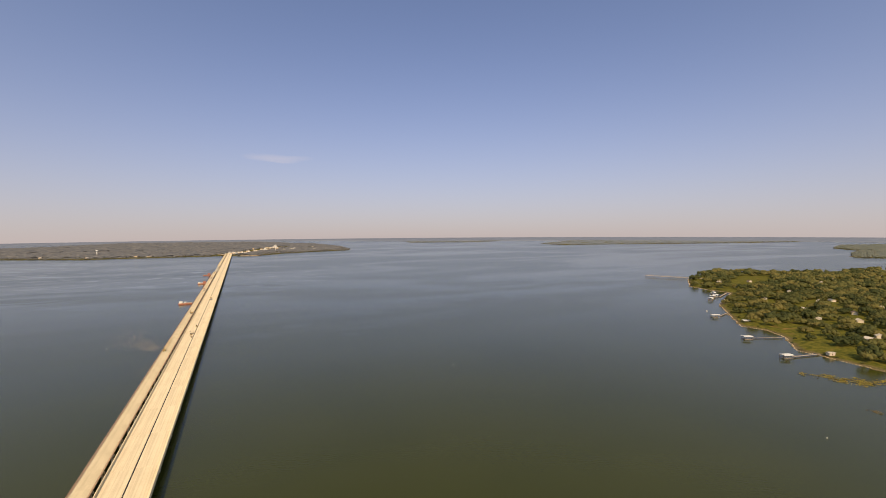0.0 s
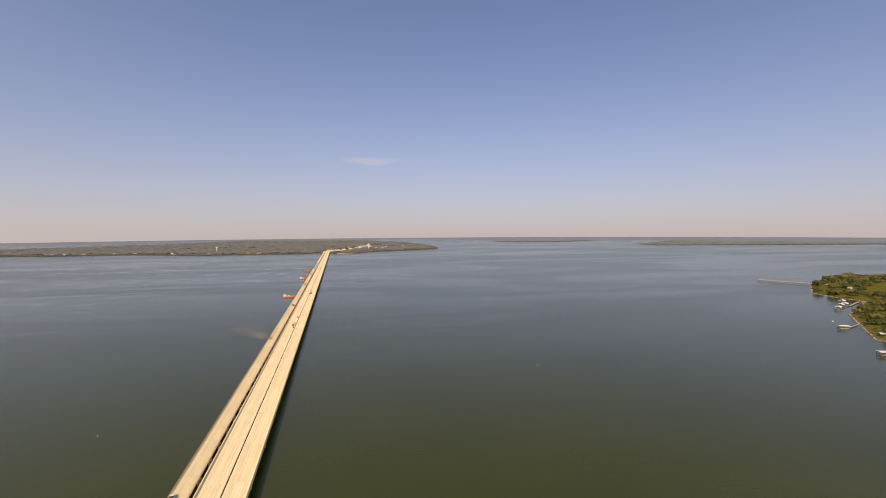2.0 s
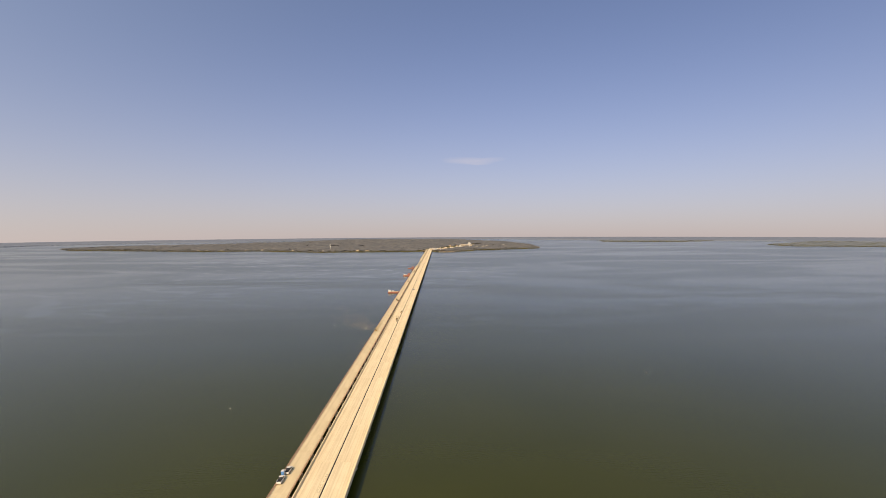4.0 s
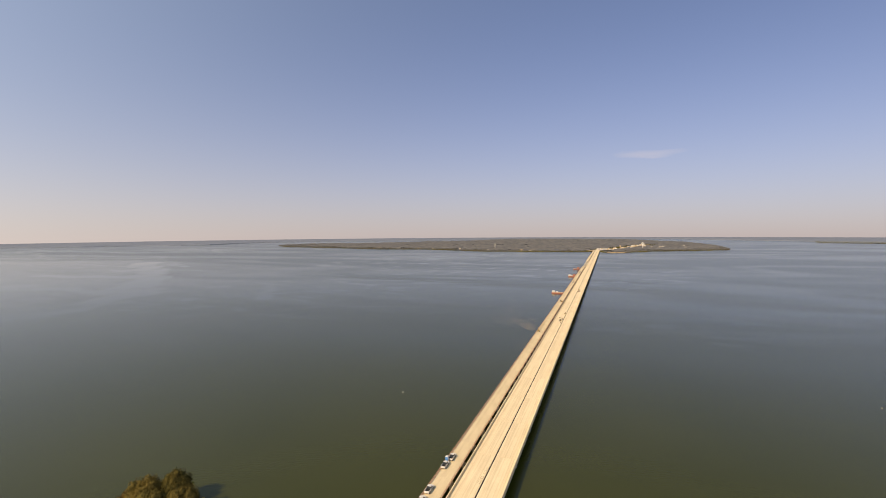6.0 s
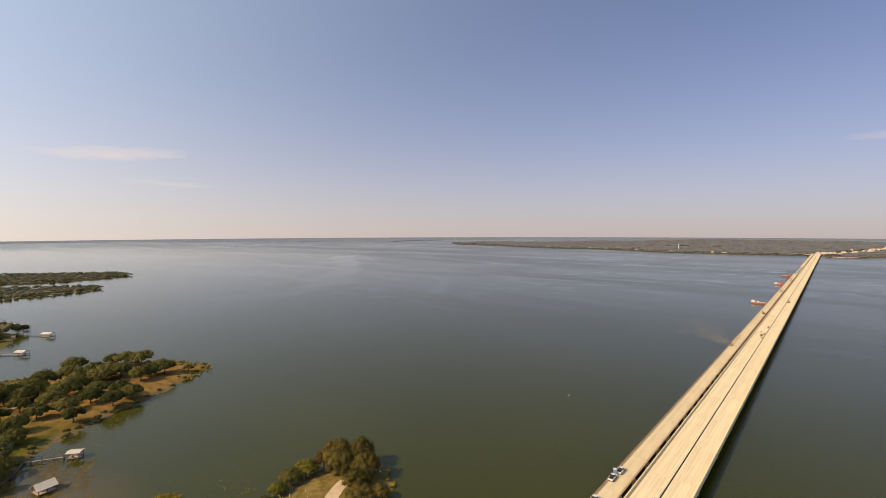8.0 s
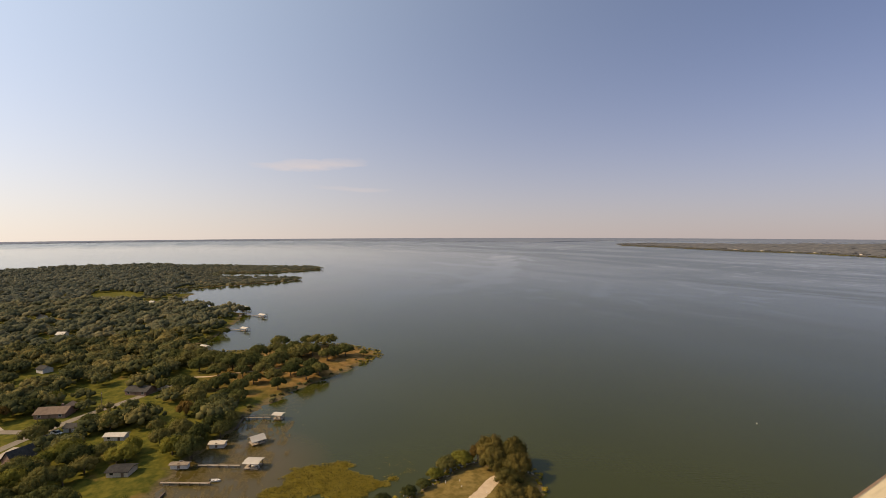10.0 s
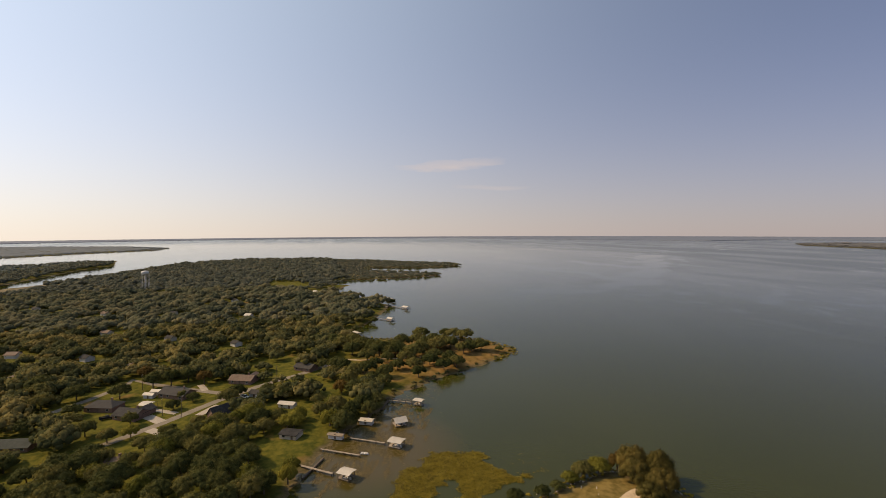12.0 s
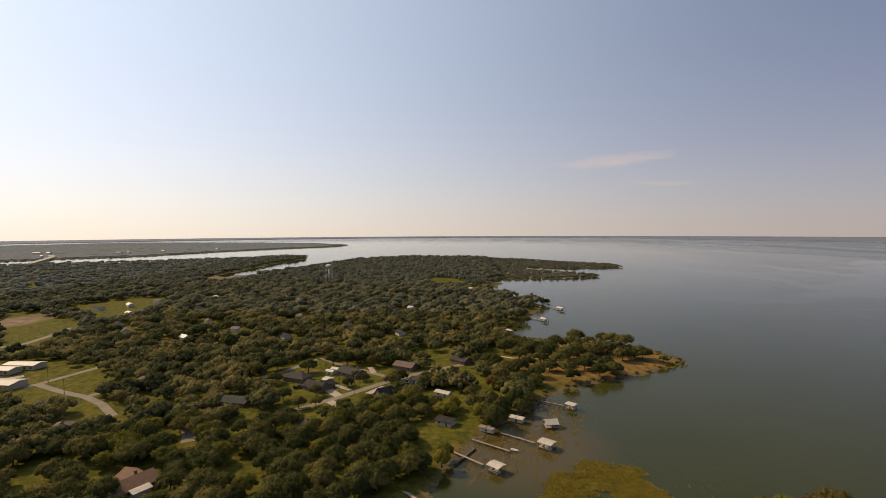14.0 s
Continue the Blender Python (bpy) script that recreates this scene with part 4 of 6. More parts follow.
def old_bridge():
    b = thing("old_bridge", TURN, "narrow old brownish concrete bridge, partly taken down at its far end", "bridge")
    first, span = -130, 15.0
    slab = finish(bx(-3.3, 3.3, 0.02, span - 0.02, 4.5, 4.9), "deck_slab", M_OLD)
    rail = bx(-0.12, 0.12, 0, span, 4.9, 5.0)
    for q in range(5):
        box(rail, -0.06, 0.06, q * 3 + 1.42, q * 3 + 1.58, 5.0, 5.5)
    box(rail, -0.08, 0.08, 0, span, 5.5, 5.62)
    rail = finish(rail, "railing", M_RUST)
    beam = finish(bx(-2.8, 2.8, 0.05, span - 0.05, 3.8, 4.5), "beam", M_CONC)
    bent = bx(-3.3, 3.3, -0.45, 0.45, 3.0, 3.8)
    for u in (-2.4, 2.4):
        box(bent, u - 0.35, u + 0.35, -0.35, 0.35, -2.6, 3.0)
    bent = finish(bent, "pier", M_CONC)
    mid = -56.15
    for k in range(149):
        v = first + k * span
        if 1150 < v < 1370:
            if k % 2 == 0:
                part("pier", bent, None, b, m=Matrix.Translation((mid, v, 0)))
            continue
        for me, nm in ((slab, "deck_slab"), (beam, "beam"), (bent, "pier")):
            part(nm, me, None, b, m=Matrix.Translation((mid, v, 0)))
        for u in (-3.35, 3.35):
            part("railing", rail, None, b, m=Matrix.Translation((mid + u, v, 0)))


new_bridge()
old_bridge()

# ---- the wooded point near the bridge ----
OAK_P = "golden olive oak tree with a broad leafy crown"
RUSTY, YEL_W, OLIVE = "rust coloured tree on the grassy point", "yellow green willow on the grassy point", "olive green willow on the grassy point"
for x, y, h, w, k, mt, lab in ((-143.5, 116, 14.5, 14, 0, M_LEAF_P, OAK_P), (-137, 122, 14.5, 13, 1, M_LEAF_P, OAK_P), (-136.5, 113, 12.5, 14, 2, M_LEAF_P, OAK_P), (-129, 117, 12.5, 12.5, 5, M_LEAF_P, OAK_P), (-126, 110, 8.5, 12.5, 3, M_LEAF_P, OAK_P),
                               (-119, 105, 7, 12, 4, M_LEAF_P, OAK_P), (-115, 111, 6, 7.5, 6, M_LEAF_P, OAK_P), (-147.5, 112.5, 9, 8, 7, M_LEAF_R, RUSTY), (-148, 104.5, 7.5, 10.5, 0, M_LEAF_Y, YEL_W), (-148, 97.5, 7, 9.5, 1, M_LEAF, OLIVE),
                               (-145.5, 91, 4.6, 7.5, 2, M_LEAF_Y, "low yellow willow on the grassy point"), (-142.5, 84, 3.6, 6.5, 3, M_LEAF, "low brown bush at the water's edge"), (-140.5, 77, 4.5, 6.5, 4, M_LEAF, "low green bush at the water's edge"),
                               (-141, 67, 4.5, 7, 8, M_LEAF, "low green bush at the water's edge")):
    tree(x, y, 0.9, h, w, k, mt, lab, 0.05, fine=True)

# ---- trees of the dry spit and of the shores ----
SPIT_TREES = [(-333, 49), (-321, 72), (-295, 55), (-286, 84), (-291, 94), (-277, 65), (-282, 45), (-262, 31), (-284, 26), (-308, 17), (-305, 21), (-312, 9), (-326, 117), (-324, 124), (-318, 136), (-333, 92), (-342, 86),
              (-348, 68), (-366, 116), (-373, 110), (-358, 123), (-320, 109), (-352, 82), (-378, 91), (-340, 61), (-299, 78), (-295, 66), (-327, 55), (-323, 39), (-354, 39), (-362, 33), (-359, 25), (-370, 20), (-357, 96)]
SPIT_TREES += [(-344, 100), (-337, 104), (-330, 80), (-310, 64), (-303, 42), (-314, 52), (-294, 36), (-274, 36), (-268, 42), (-276, 22), (-292, 14), (-298, 28), (-340, 30), (-346, 46), (-312, 84), (-300, 92), (-330, 62)]
for i, (x, y) in enumerate(SPIT_TREES):
    big = x < -318
    h = rs.uniform(10.5, 14.5) if big else rs.uniform(8, 11.5)
    if i == 14:
        h = 5.5
    tree(x, y, 1.4, h, h * rs.uniform(1.1, 1.5), i, M_LEAF, "dark green oak on dry brown grass", 0.17, "oaks on the dry spit")
for i, (x, y, h) in enumerate([(-206, 33, 9), (-213, 33, 8.5), (-222, 34, 9), (-229, 33, 8), (-218, 14, 9), (-223, 11, 8.5), (-229, 20, 9), (-236, 26, 9.5), (-243, 29, 8), (-232, 5, 9), (-240, 12, 9), (-262, -14, 10), (-246, 4, 8),
                               (-180, -7, 7), (-171, -16, 8), (-166, -24, 9), (-272, -38, 9), (-262, -67, 7), (-278, -66, 6), (-231, -63, 5)]):
    if inside_by(np.array([float(x)]), np.array([float(y)]), WEST)[0] > 1:
        tree(x, y, 1.5, h, h * 1.2, i + 2, M_LEAF_Y if i in (10, 13) else M_LEAF, "leafy shade tree on a green lawn", 0.15)


YARD = "broad dark shade tree on a village lawn"
for i, (x, y, h, w, mt) in enumerate(((-287, -99, 11, 13, M_LEAF), (-302, -87, 12, 11.5, M_LEAF), (-303, -78, 12.5, 11.5, M_LEAF), (-307, -70, 11, 10, M_LEAF), (-301, -60, 10, 10, M_LEAF_R), (-261, -41, 10.5, 12, M_LEAF), (-272, -60, 6, 7.5, M_LEAF),
                                      (-246, -81, 8, 8, M_LEAF), (-235, -61, 3.6, 5, M_LEAF), (-292, -121, 10, 15, M_LEAF), (-312, -146, 12, 17, M_LEAF), (-328, -121, 11, 12, M_LEAF), (-271, -22, 8, 10, M_LEAF), (-300, -140, 11, 15, M_LEAF), (-250, -122, 9, 14, M_LEAF),
                                      (-251, -108, 8.5, 14, M_LEAF), (-310, -56, 10, 12, M_LEAF), (-306, -47, 10, 10, M_LEAF), (-315, -40, 10, 12, M_LEAF_Y), (-236, -50, 6.5, 8, M_LEAF), (-266, -112, 8, 11, M_LEAF), (-281, -132, 10, 13, M_LEAF), (-318, -95, 11, 11, M_LEAF_R),
                                      (-238, -96, 9, 10, M_LEAF), (-228, -84, 8, 9, M_LEAF), (-231, -76, 7, 8, M_LEAF_Y), (-231, -34, 9, 10, M_LEAF_Y), (-243, -29, 9, 11, M_LEAF), (-215, -66, 8, 10, M_LEAF))):
    tree(x, y, 1.5, h, w, i + 1, mt, "rust tinged tree on a village lawn" if mt is M_LEAF_R else "yellowish green tree on a village lawn" if mt is M_LEAF_Y else YARD, 0.24, "village shade trees")
for i, (x, y, h, w, mt) in enumerate(((-212, 15, 12, 13, M_LEAF), (-219, 9, 10, 11, M_LEAF_Y), (-227, 28, 9, 10, M_LEAF), (-238, 33, 9, 10, M_LEAF), (-258, 24, 11, 12, M_LEAF), (-173, -8, 9, 8, M_LEAF_Y), (-267, 0, 11, 12, M_LEAF), (-230, -5, 9, 9, M_LEAF_Y), (-262, 17, 10, 10, M_LEAF_R))):
    tree(x, y, 1.2, h, w, i + 4, mt, "tall tree beside the boat sheds and docks", 0.12, "trees by the docks")


def shrubs(name, label, x, y, size, mat, seed, z=0.3):
    return woods(name, label, x, y, size, mat, seed, lows, z=z, squash=(0.5, 0.8))


def along(outline, first, last, gap, off, seed, size=1.0):
    """Places near a run of an outline, off metres inland of it."""
    r = np.random.RandomState(seed)
    xs, ys = [], []
    for (ax, ay), (cx, cy) in zip(outline[first:last], outline[first + 1:last + 1]):
        n = max(1, int(math.hypot(cx - ax, cy - ay) / gap))
        for k in range(n):
            t = (k + r.rand()) / n
            xs.append(ax + (cx - ax) * t + r.normal() * off)
            ys.append(ay + (cy - ay) * t + r.normal() * off)
    return np.array(xs), np.array(ys)


sx, sy = along(WEST, 11, 29, 2.0, 3.0, 51)
ok = inside_by(sx, sy, WEST) > -0.5
sx, sy = sx[ok], sy[ok]
shrubs("shore_shrubs", "low green shrubs and reeds along the shore", sx, sy, (1.5, 4.2), M_WOODS, 52, 0.0)
sx, sy = along(WEST, 17, 27, 0.55, 2.2, 49)
shrubs("marsh_grass", "low yellow green marsh grass along the water's edge", sx, sy, (0.8, 2.2), M_WEED, 50, 0.0)
for i, (x, y, h) in enumerate(((-566, 99, 9), (-573, 96, 8), (-584, 97, 7), (-455, 62, 7), (-437, 47, 6), (-424, 41, 6.5))):
    tree(x, y, 0.8, h, h * 1.15, i + 3, M_LEAF, "leafy tree beside the boathouses in the cove", 0.12)
sx, sy = along(WEST, 38, 51, 3.6, 3.5, 53)
woods("spit_trees", "low dark trees along the narrow sand spits", sx, sy, (6, 11), M_WOODS_MID_HAZE, 54, fars, z=0.4, squash=(0.45, 0.65))
sx, sy = scatter(WEST, (-1500, 70, -835, 370), 8.0, 59, 3)
woods("spit_scrub", "low scrub and small trees behind the sand spits", sx, sy, (6, 12), M_WOODS_OUT_HAZE, 60, fars, z=0.6, squash=(0.3, 0.45))
sx, sy = along(EAST, 0, 14, 4.5, 4.0, 55)
ok = inside_by(sx, sy, EAST) > 0.5
shrubs("eastern_shore_shrubs", "low green shrubs along the eastern shore", sx[ok], sy[ok], (1.5, 4), M_WOODS_EAST, 56, 0.4)
sx, sy = along(POINT, 0, 9, 1.2, 1.3, 57)
shrubs("point_shrubs", "low shrubs and rocks round the grassy point", sx, sy, (1.0, 2.6), M_WEED, 58, 0.2)

# ---- weed in the shallows ----
WEED = [(-171, 33), (-174, 36), (-172, 40), (-179, 44), (-182, 49), (-180, 59), (-177, 70), (-169, 68), (-162, 69), (-161, 73), (-156, 73), (-157, 81), (-157, 84), (-153, 76), (-151, 66), (-147, 60), (-142, 54), (-138, 44), (-145, 47), (-152, 51), (-159, 51),
        (-158, 46), (-154, 42), (-149, 38), (-146, 28), (-156, 26), (-164, 30)]


def weed_bed(name, label, outline, count, size, mat, seed, ragged, height, clumps=0.0):
    """Floating leaf clumps inside an outline, thinning out at its edge."""
    r = np.random.RandomState(seed)
    p = np.array(outline, float)
    lo, hi = p.min(0) - 6, p.max(0) + 6
    x, y = r.uniform(lo[0], hi[0], count * 4), r.uniform(lo[1], hi[1], count * 4)
    d = inside_by(x, y, outline) + ragged * waves(x, y, 9, seed) + 0.5 * ragged * waves(x, y, 3.1, seed + 1)
    ok = d > r.exponential(0.6, x.shape) * 0.8
    if clumps:
        ok &= waves(x, y, 13, seed + 5) + 0.8 * waves(x, y, 4.2, seed + 6) + r.normal(size=x.shape) * 0.15 > clumps
    x, y = x[ok][:count], y[ok][:count]
    n = len(x)
    a, s = r.uniform(0, 6.28, n), size * r.uniform(0.5, 1.4, n)
    z = 0.04 + height * (0.5 + 0.5 * waves(x, y, 4.0, seed + 2)).clip(0, 1) * r.uniform(0.3, 1.0, n)
    tx_, ty_ = np.cos(a) * s, np.sin(a) * s
    tip = r.uniform(-0.5, 0.5, (n, 4)) * (height * 0.8)
    v = np.stack([np.stack([x - tx_, y - ty_, z + tip[:, 0]], 1), np.stack([x + ty_ * 0.7, y - tx_ * 0.7, z + tip[:, 1]], 1), np.stack([x + tx_, y + ty_, z + tip[:, 2]], 1), np.stack([x - ty_ * 0.7, y + tx_ * 0.7, z + tip[:, 3]], 1)], 1)
    v[:, :, 2] = np.maximum(v[:, :, 2], 0.02)
    me = arrays_mesh(name, v.reshape(-1, 3), np.arange(n * 4).reshape(-1, 4), mat)
    return tagged(new(name, me), label, "water plants", kind="stuff")


M_ALGAE = material("brown_algae", (0.070, 0.054, 0.016), (0.20, 0.135, 0.040), 0.3, 0.7, 2.0)
weed_bed("pond_weed", "bushy yellow green bed of weed floating in the shallows", WEED, 34000, 0.17, M_WEED, 61, 1.6, 0.55)
weed_bed("loose_weed", "loose floating clumps of yellow green weed", [(-164, 72), (-168, 81), (-162, 91), (-155, 92), (-157, 84), (-159, 77)], 420, 0.22, M_WEED, 63, 3.5, 0.3, 0.5)
weed_bed("algae_mat", "thin brown mats of algae in the shallows by the docks", [(-178, -3), (-165, 8), (-172, 22), (-182, 34), (-200, 48), (-212, 52), (-228, 60), (-246, 44), (-222, 24), (-206, 14)], 60000, 0.12, M_ALGAE, 65, 6.0, 0.04, -0.3)
weed_bed("beach_algae", "thin brown mats of algae off the beach", [(-246, 46), (-238, 58), (-262, 82), (-284, 106), (-300, 134), (-322, 154), (-308, 134), (-278, 78)], 12000, 0.12, M_ALGAE, 66, 4.0, 0.04, 0.0)
weed_bed("reed_bank", "brown reed banks standing off the eastern shore", [(338, 172), (347, 166), (354, 151), (368, 141), (357, 137), (342, 145)], 1500, 0.4, M_WEED, 67, 4.5, 0.5)
weed_bed("drift_bank", "small brown bank of drifted weed in open water", [(299, 125), (303, 122), (302, 115), (298, 117)], 160, 0.5, M_ALGAE, 68, 1.0, 0.5)


# ---- roads, drives and paths ----
def strip(name, line, width, mat, label, z=1.66, category="road", thick=0.06):
    """A paved strip along a line, with a kerb's thickness; bends are mitred."""
    p = [Vector((x, y, 0)) for x, y in line]
    left, right = [], []
    wear = random.Random(len(line))
    if category == "track":
        fine_ = []
        for s, e in zip(p, p[1:]):
            k = max(1, int((e - s).length / 0.8))
            fine_ += [s.lerp(e, i / k) for i in range(k)]
        p = fine_ + [p[-1]]
    for i, q in enumerate(p):
        d = ((p[min(i + 1, len(p) - 1)] - q).normalized() + (q - p[max(i - 1, 0)]).normalized()).normalized()
        nrm = Vector((-d.y, d.x, 0)) * (width / 2)
        if category == "track":
            left.append(q + nrm * wear.uniform(0.90, 1.10))
            right.append(q - nrm * wear.uniform(0.90, 1.10))
        else:
            left.append(q + nrm)
            right.append(q - nrm)
    vs, fs = [], []
    for a, c in zip(left, right):
        vs += [(a.x, a.y, z - thick), (a.x, a.y, z), (c.x, c.y, z), (c.x, c.y, z - thick)]
    for i in range(len(p) - 1):
        k = 4 * i
        for s in range(3):
            fs.append((k + s, k + s + 4, k + s + 5, k + s + 1))
    return tagged(new(name, mesh_from(name, vs, fs, mat)), label, category, kind="structure")


for i, (nm, w, line) in enumerate(ROADS):
    strip("road", line, w, M_ASPH, "narrow pale asphalt village street", 1.66 + 0.006 * i)
DRIVES = [((-265, -77), (-256, -64), 3.2), ((-256, -77), (-246, -68), 5.0), ((-238, -71), (-231, -63), 4.5), ((-250, -53), (-262, -46), 4.0), ((-272, -36), (-262, -38), 6.0), ((-300, -62), (-288, -57), 3.5), ((-246, -199), (-252, -196), 3.0),
          ((-170, -145), (-178, -139), 6.0), ((-186, -158), (-190, -146), 5.0), ((-205, -171), (-212, -176), 3.0), ((-268, -281), (-274, -276), 5.0)]
for i, (a, c, w) in enumerate(DRIVES):
    strip("driveway", [a, c], w, M_PAVE, "pale concrete driveway beside a house", 1.70 + 0.006 * i, "driveway")
strip("turning_circle", [(-203, -127), (-196, -122), (-189, -118)], 6.0, M_ASPH, "small worn asphalt turning place among trees", 1.66, "road")
strip("path", [(-329, 26), (-325, 34), (-324, 46), (-323, 54), (-321, 68), (-319, 80)], 2.2, M_SAND, "sandy track over the dry spit", 1.65, "track")
strip("path", [(-131.5, 110), (-130.8, 107), (-129.5, 104), (-127.8, 101), (-126.5, 98), (-124.6, 93), (-123.6, 89), (-122, 82), (-120, 74), (-112, 50)], 4.6, M_SAND, "broad pale sand track on the grassy point", 1.66, "track")


# ---- buildings ----
def gable(w, d, z, rise, over=0.5, thick=0.18):
    """A gabled roof, ridge along x."""
    bm = bmesh.new()
    hw, hd = w / 2 + over, d / 2 + over
    drop = rise * over / (d / 2)
    prof = [(-hd, z - drop), (0, z + rise), (hd, z - drop), (hd, z - drop - thick), (0, z + rise - thick), (-hd, z - drop - thick)]
    a = [bm.verts.new((-hw, y, q)) for y, q in prof]
    c = [bm.verts.new((hw, y, q)) for y, q in prof]
    for i in range(6):
        j = (i + 1) % 6
        bm.faces.new((a[i], a[j], c[j], c[i]))
    for e in (a, c):
        bm.faces.new((e[0], e[1], e[4], e[5]))
        bm.faces.new((e[1], e[2], e[3], e[4]))
    bmesh.ops.recalc_face_normals(bm, faces=bm.faces)
    return bm


def hip(w, d, z, rise, over=0.5):
    bm = bmesh.new()
    hw, hd = w / 2 + over, d / 2 + over
    e = [bm.verts.new(p) for p in ((-hw, -hd, z - 0.15), (hw, -hd, z - 0.15), (hw, hd, z - 0.15), (-hw, hd, z - 0.15))]
    r_ = [bm.verts.new((-(w / 2 - d * 0.42), 0, z + rise)), bm.verts.new((w / 2 - d * 0.42, 0, z + rise))]
    for f in ((e[0], e[1], r_[1], r_[0]), (e[1], e[2], r_[1]), (e[2], e[3], r_[0], r_[1]), (e[3], e[0], r_[0]), (e[3], e[2], e[1], e[0])):
        bm.faces.new(f)
    return bm


def walls(w, d, z, rise):
    """Four walls with gable ends."""
    bm = bmesh.new()
    lo = [bm.verts.new((sx * w / 2, sy * d / 2, -0.3)) for sx, sy in ((-1, -1), (1, -1), (1, 1), (-1, 1))]
    hi = [bm.verts.new((sx * w / 2, sy * d / 2, z)) for sx, sy in ((-1, -1), (1, -1), (1, 1), (-1, 1))]
    tip = [bm.verts.new((-w / 2, 0, z + rise - 0.2)), bm.verts.new((w / 2, 0, z + rise - 0.2))]
    bm.faces.new((lo[0], lo[1], hi[1], hi[0]))
    bm.faces.new((lo[2], lo[3], hi[3], hi[2]))
    bm.faces.new((lo[1], lo[2], hi[2], tip[1], hi[1]))
    bm.faces.new((lo[3], lo[0], hi[0], tip[0], hi[3]))
    bm.faces.new((hi[0], hi[1], tip[1], tip[0]))
    bm.faces.new((hi[2], hi[3], tip[0], tip[1]))
    bmesh.ops.recalc_face_normals(bm, faces=bm.faces)
    return bm


def window(parent, x, y, z, turn, w=1.3, h=1.1):
    f = bmesh.new()
    box(f, -w / 2 - 0.08, w / 2 + 0.08, -0.05, 0.0, -h / 2 - 0.08, -h / 2)
    box(f, -w / 2 - 0.08, w / 2 + 0.08, -0.05, 0.0, h / 2, h / 2 + 0.08)
    box(f, -w / 2 - 0.08, -w / 2, -0.05, 0.0, -h / 2, h / 2)
    box(f, w / 2, w / 2 + 0.08, -0.05, 0.0, -h / 2, h / 2)
    fr = part("window", f, M_WHITE, parent, m=pose(x, y, z, 0, 0, turn))
    part("pane", bx(-w / 2, w / 2, -0.03, -0.01, -h / 2, h / 2), M_GLASS, fr)


def house(x, y, turn, w, d, roof_mat, wall_mat, label, tall=2.7, rise=None, hipped=False, wing=0.0, chimney=True, category="house", z=1.5, name="house", lights=True):
    """A house with its ridge along its own x; turn: degrees, wing: length of a cross gable."""
    rise = rise or d * 0.24
    t = thing(name, pose(x, y, z, 0, 0, turn), label, category, "village houses")
    part("wall", walls(w, d, tall, 0.3 if hipped else rise), wall_mat, t)
    part("roof", hip(w, d, tall, rise) if hipped else gable(w, d, tall, rise), roof_mat, t)
    if wing:
        part("wing_wall", walls(wing, d * 0.7, tall, rise * 0.8), wall_mat, t, m=pose(w * 0.22, d * 0.5, 0, 0, 0, 90))
        part("wing_roof", gable(wing, d * 0.7, tall + 0.02, rise * 0.82), roof_mat, t, m=pose(w * 0.22, d * 0.5, 0, 0, 0, 90))
    if lights:
        n = max(1, int(w / 4))
        for k in range(n):
            px = -w / 2 + (k + 0.5) * w / n
            for s in (-1, 1):
                if not (k == n // 2 and s == -1):
                    window(t, px, s * d / 2, 1.5, 0 if s < 0 else 180)
        dr = part("door", bx(-0.5, 0.5, -0.06, 0.0, 0.0, 2.05), M_ROOF_B, t, m=pose(-w / 2 + (n // 2 + 0.5) * w / n, -d / 2, 0))
        part("door_handle", bx(0.34, 0.42, -0.12, -0.06, 0.95, 1.05), M_STEEL, dr)
    if chimney:
        part("chimney", bx(-0.4, 0.4, -0.4, 0.4, tall, tall + rise + 0.8), M_BRICK, t, m=pose(w * 0.2, d * 0.15, 0))
    return t


S_LONG = "single storey house with a long dark grey shingle roof"
house(-283, -70, 57, 17, 9, M_ROOF_G, M_BRICK, S_LONG)
house(-242, -42, 125, 8, 9, M_ROOF_G, M_BRICK, "small house with a steep dark shingle roof beside the street", 2.8, 4.2, chimney=False)
house(-298, -38, 65, 14, 8.5, M_ROOF_B, M_BRICK, "brown roofed single storey house by the street", wing=8)
house(-257, -84, 60, 13, 9, M_ROOF_G, M_BRICK, "dark roofed house behind a trimmed tree", wing=8)
house(-273, -101, 70, 15, 9, M_ROOF_G, M_BRICK, "low dark roofed house with a lawn", hipped=True)
house(-234, -120, 80, 17, 9, material("green_metal_roof", (0.038, 0.042, 0.034), (0.068, 0.072, 0.058), 0.4, 0.8, 2.0, spec=0.1), M_BRICK, "house with a broad grey green metal roof among trees", 2.4, 1.7, chimney=False)
house(-204, -73, 80, 8, 6, M_ROOF_B, M_BRICK, "small house with a rusty brown roof among trees", hipped=True)
house(-151.1, -117.0, 149, 16, 10, material("tan_shingles", (0.15, 0.085, 0.05), (0.23, 0.135, 0.085), 0.6, 0.9, 3.0), M_BRICK, "house with a tan shingle roof under trees", wing=9)
house(-149.3, -111.4, 149, 5.5, 4.5, M_ROOF_W, M_WHITE, "white roofed porch beside the tan house", 2.5, 0.4, chimney=False, category="porch", name="porch", lights=False)
house(-336, -171, 30, 11, 8, M_ROOF_B, M_BRICK, "brown roofed house beside a lawn", hipped=True)
house(-221, -215, 20, 10, 8, M_ROOF_G, M_BRICK, "grey roofed house under trees", hipped=True)
house(-258, -187, 35, 13, 9, M_ROOF_B, M_BRICK, "grey brown roofed house by the short street", wing=7)
house(-198, -183, 15, 8, 7, M_ROOF_B, M_BRICK, "small brown house among dense trees", hipped=True)
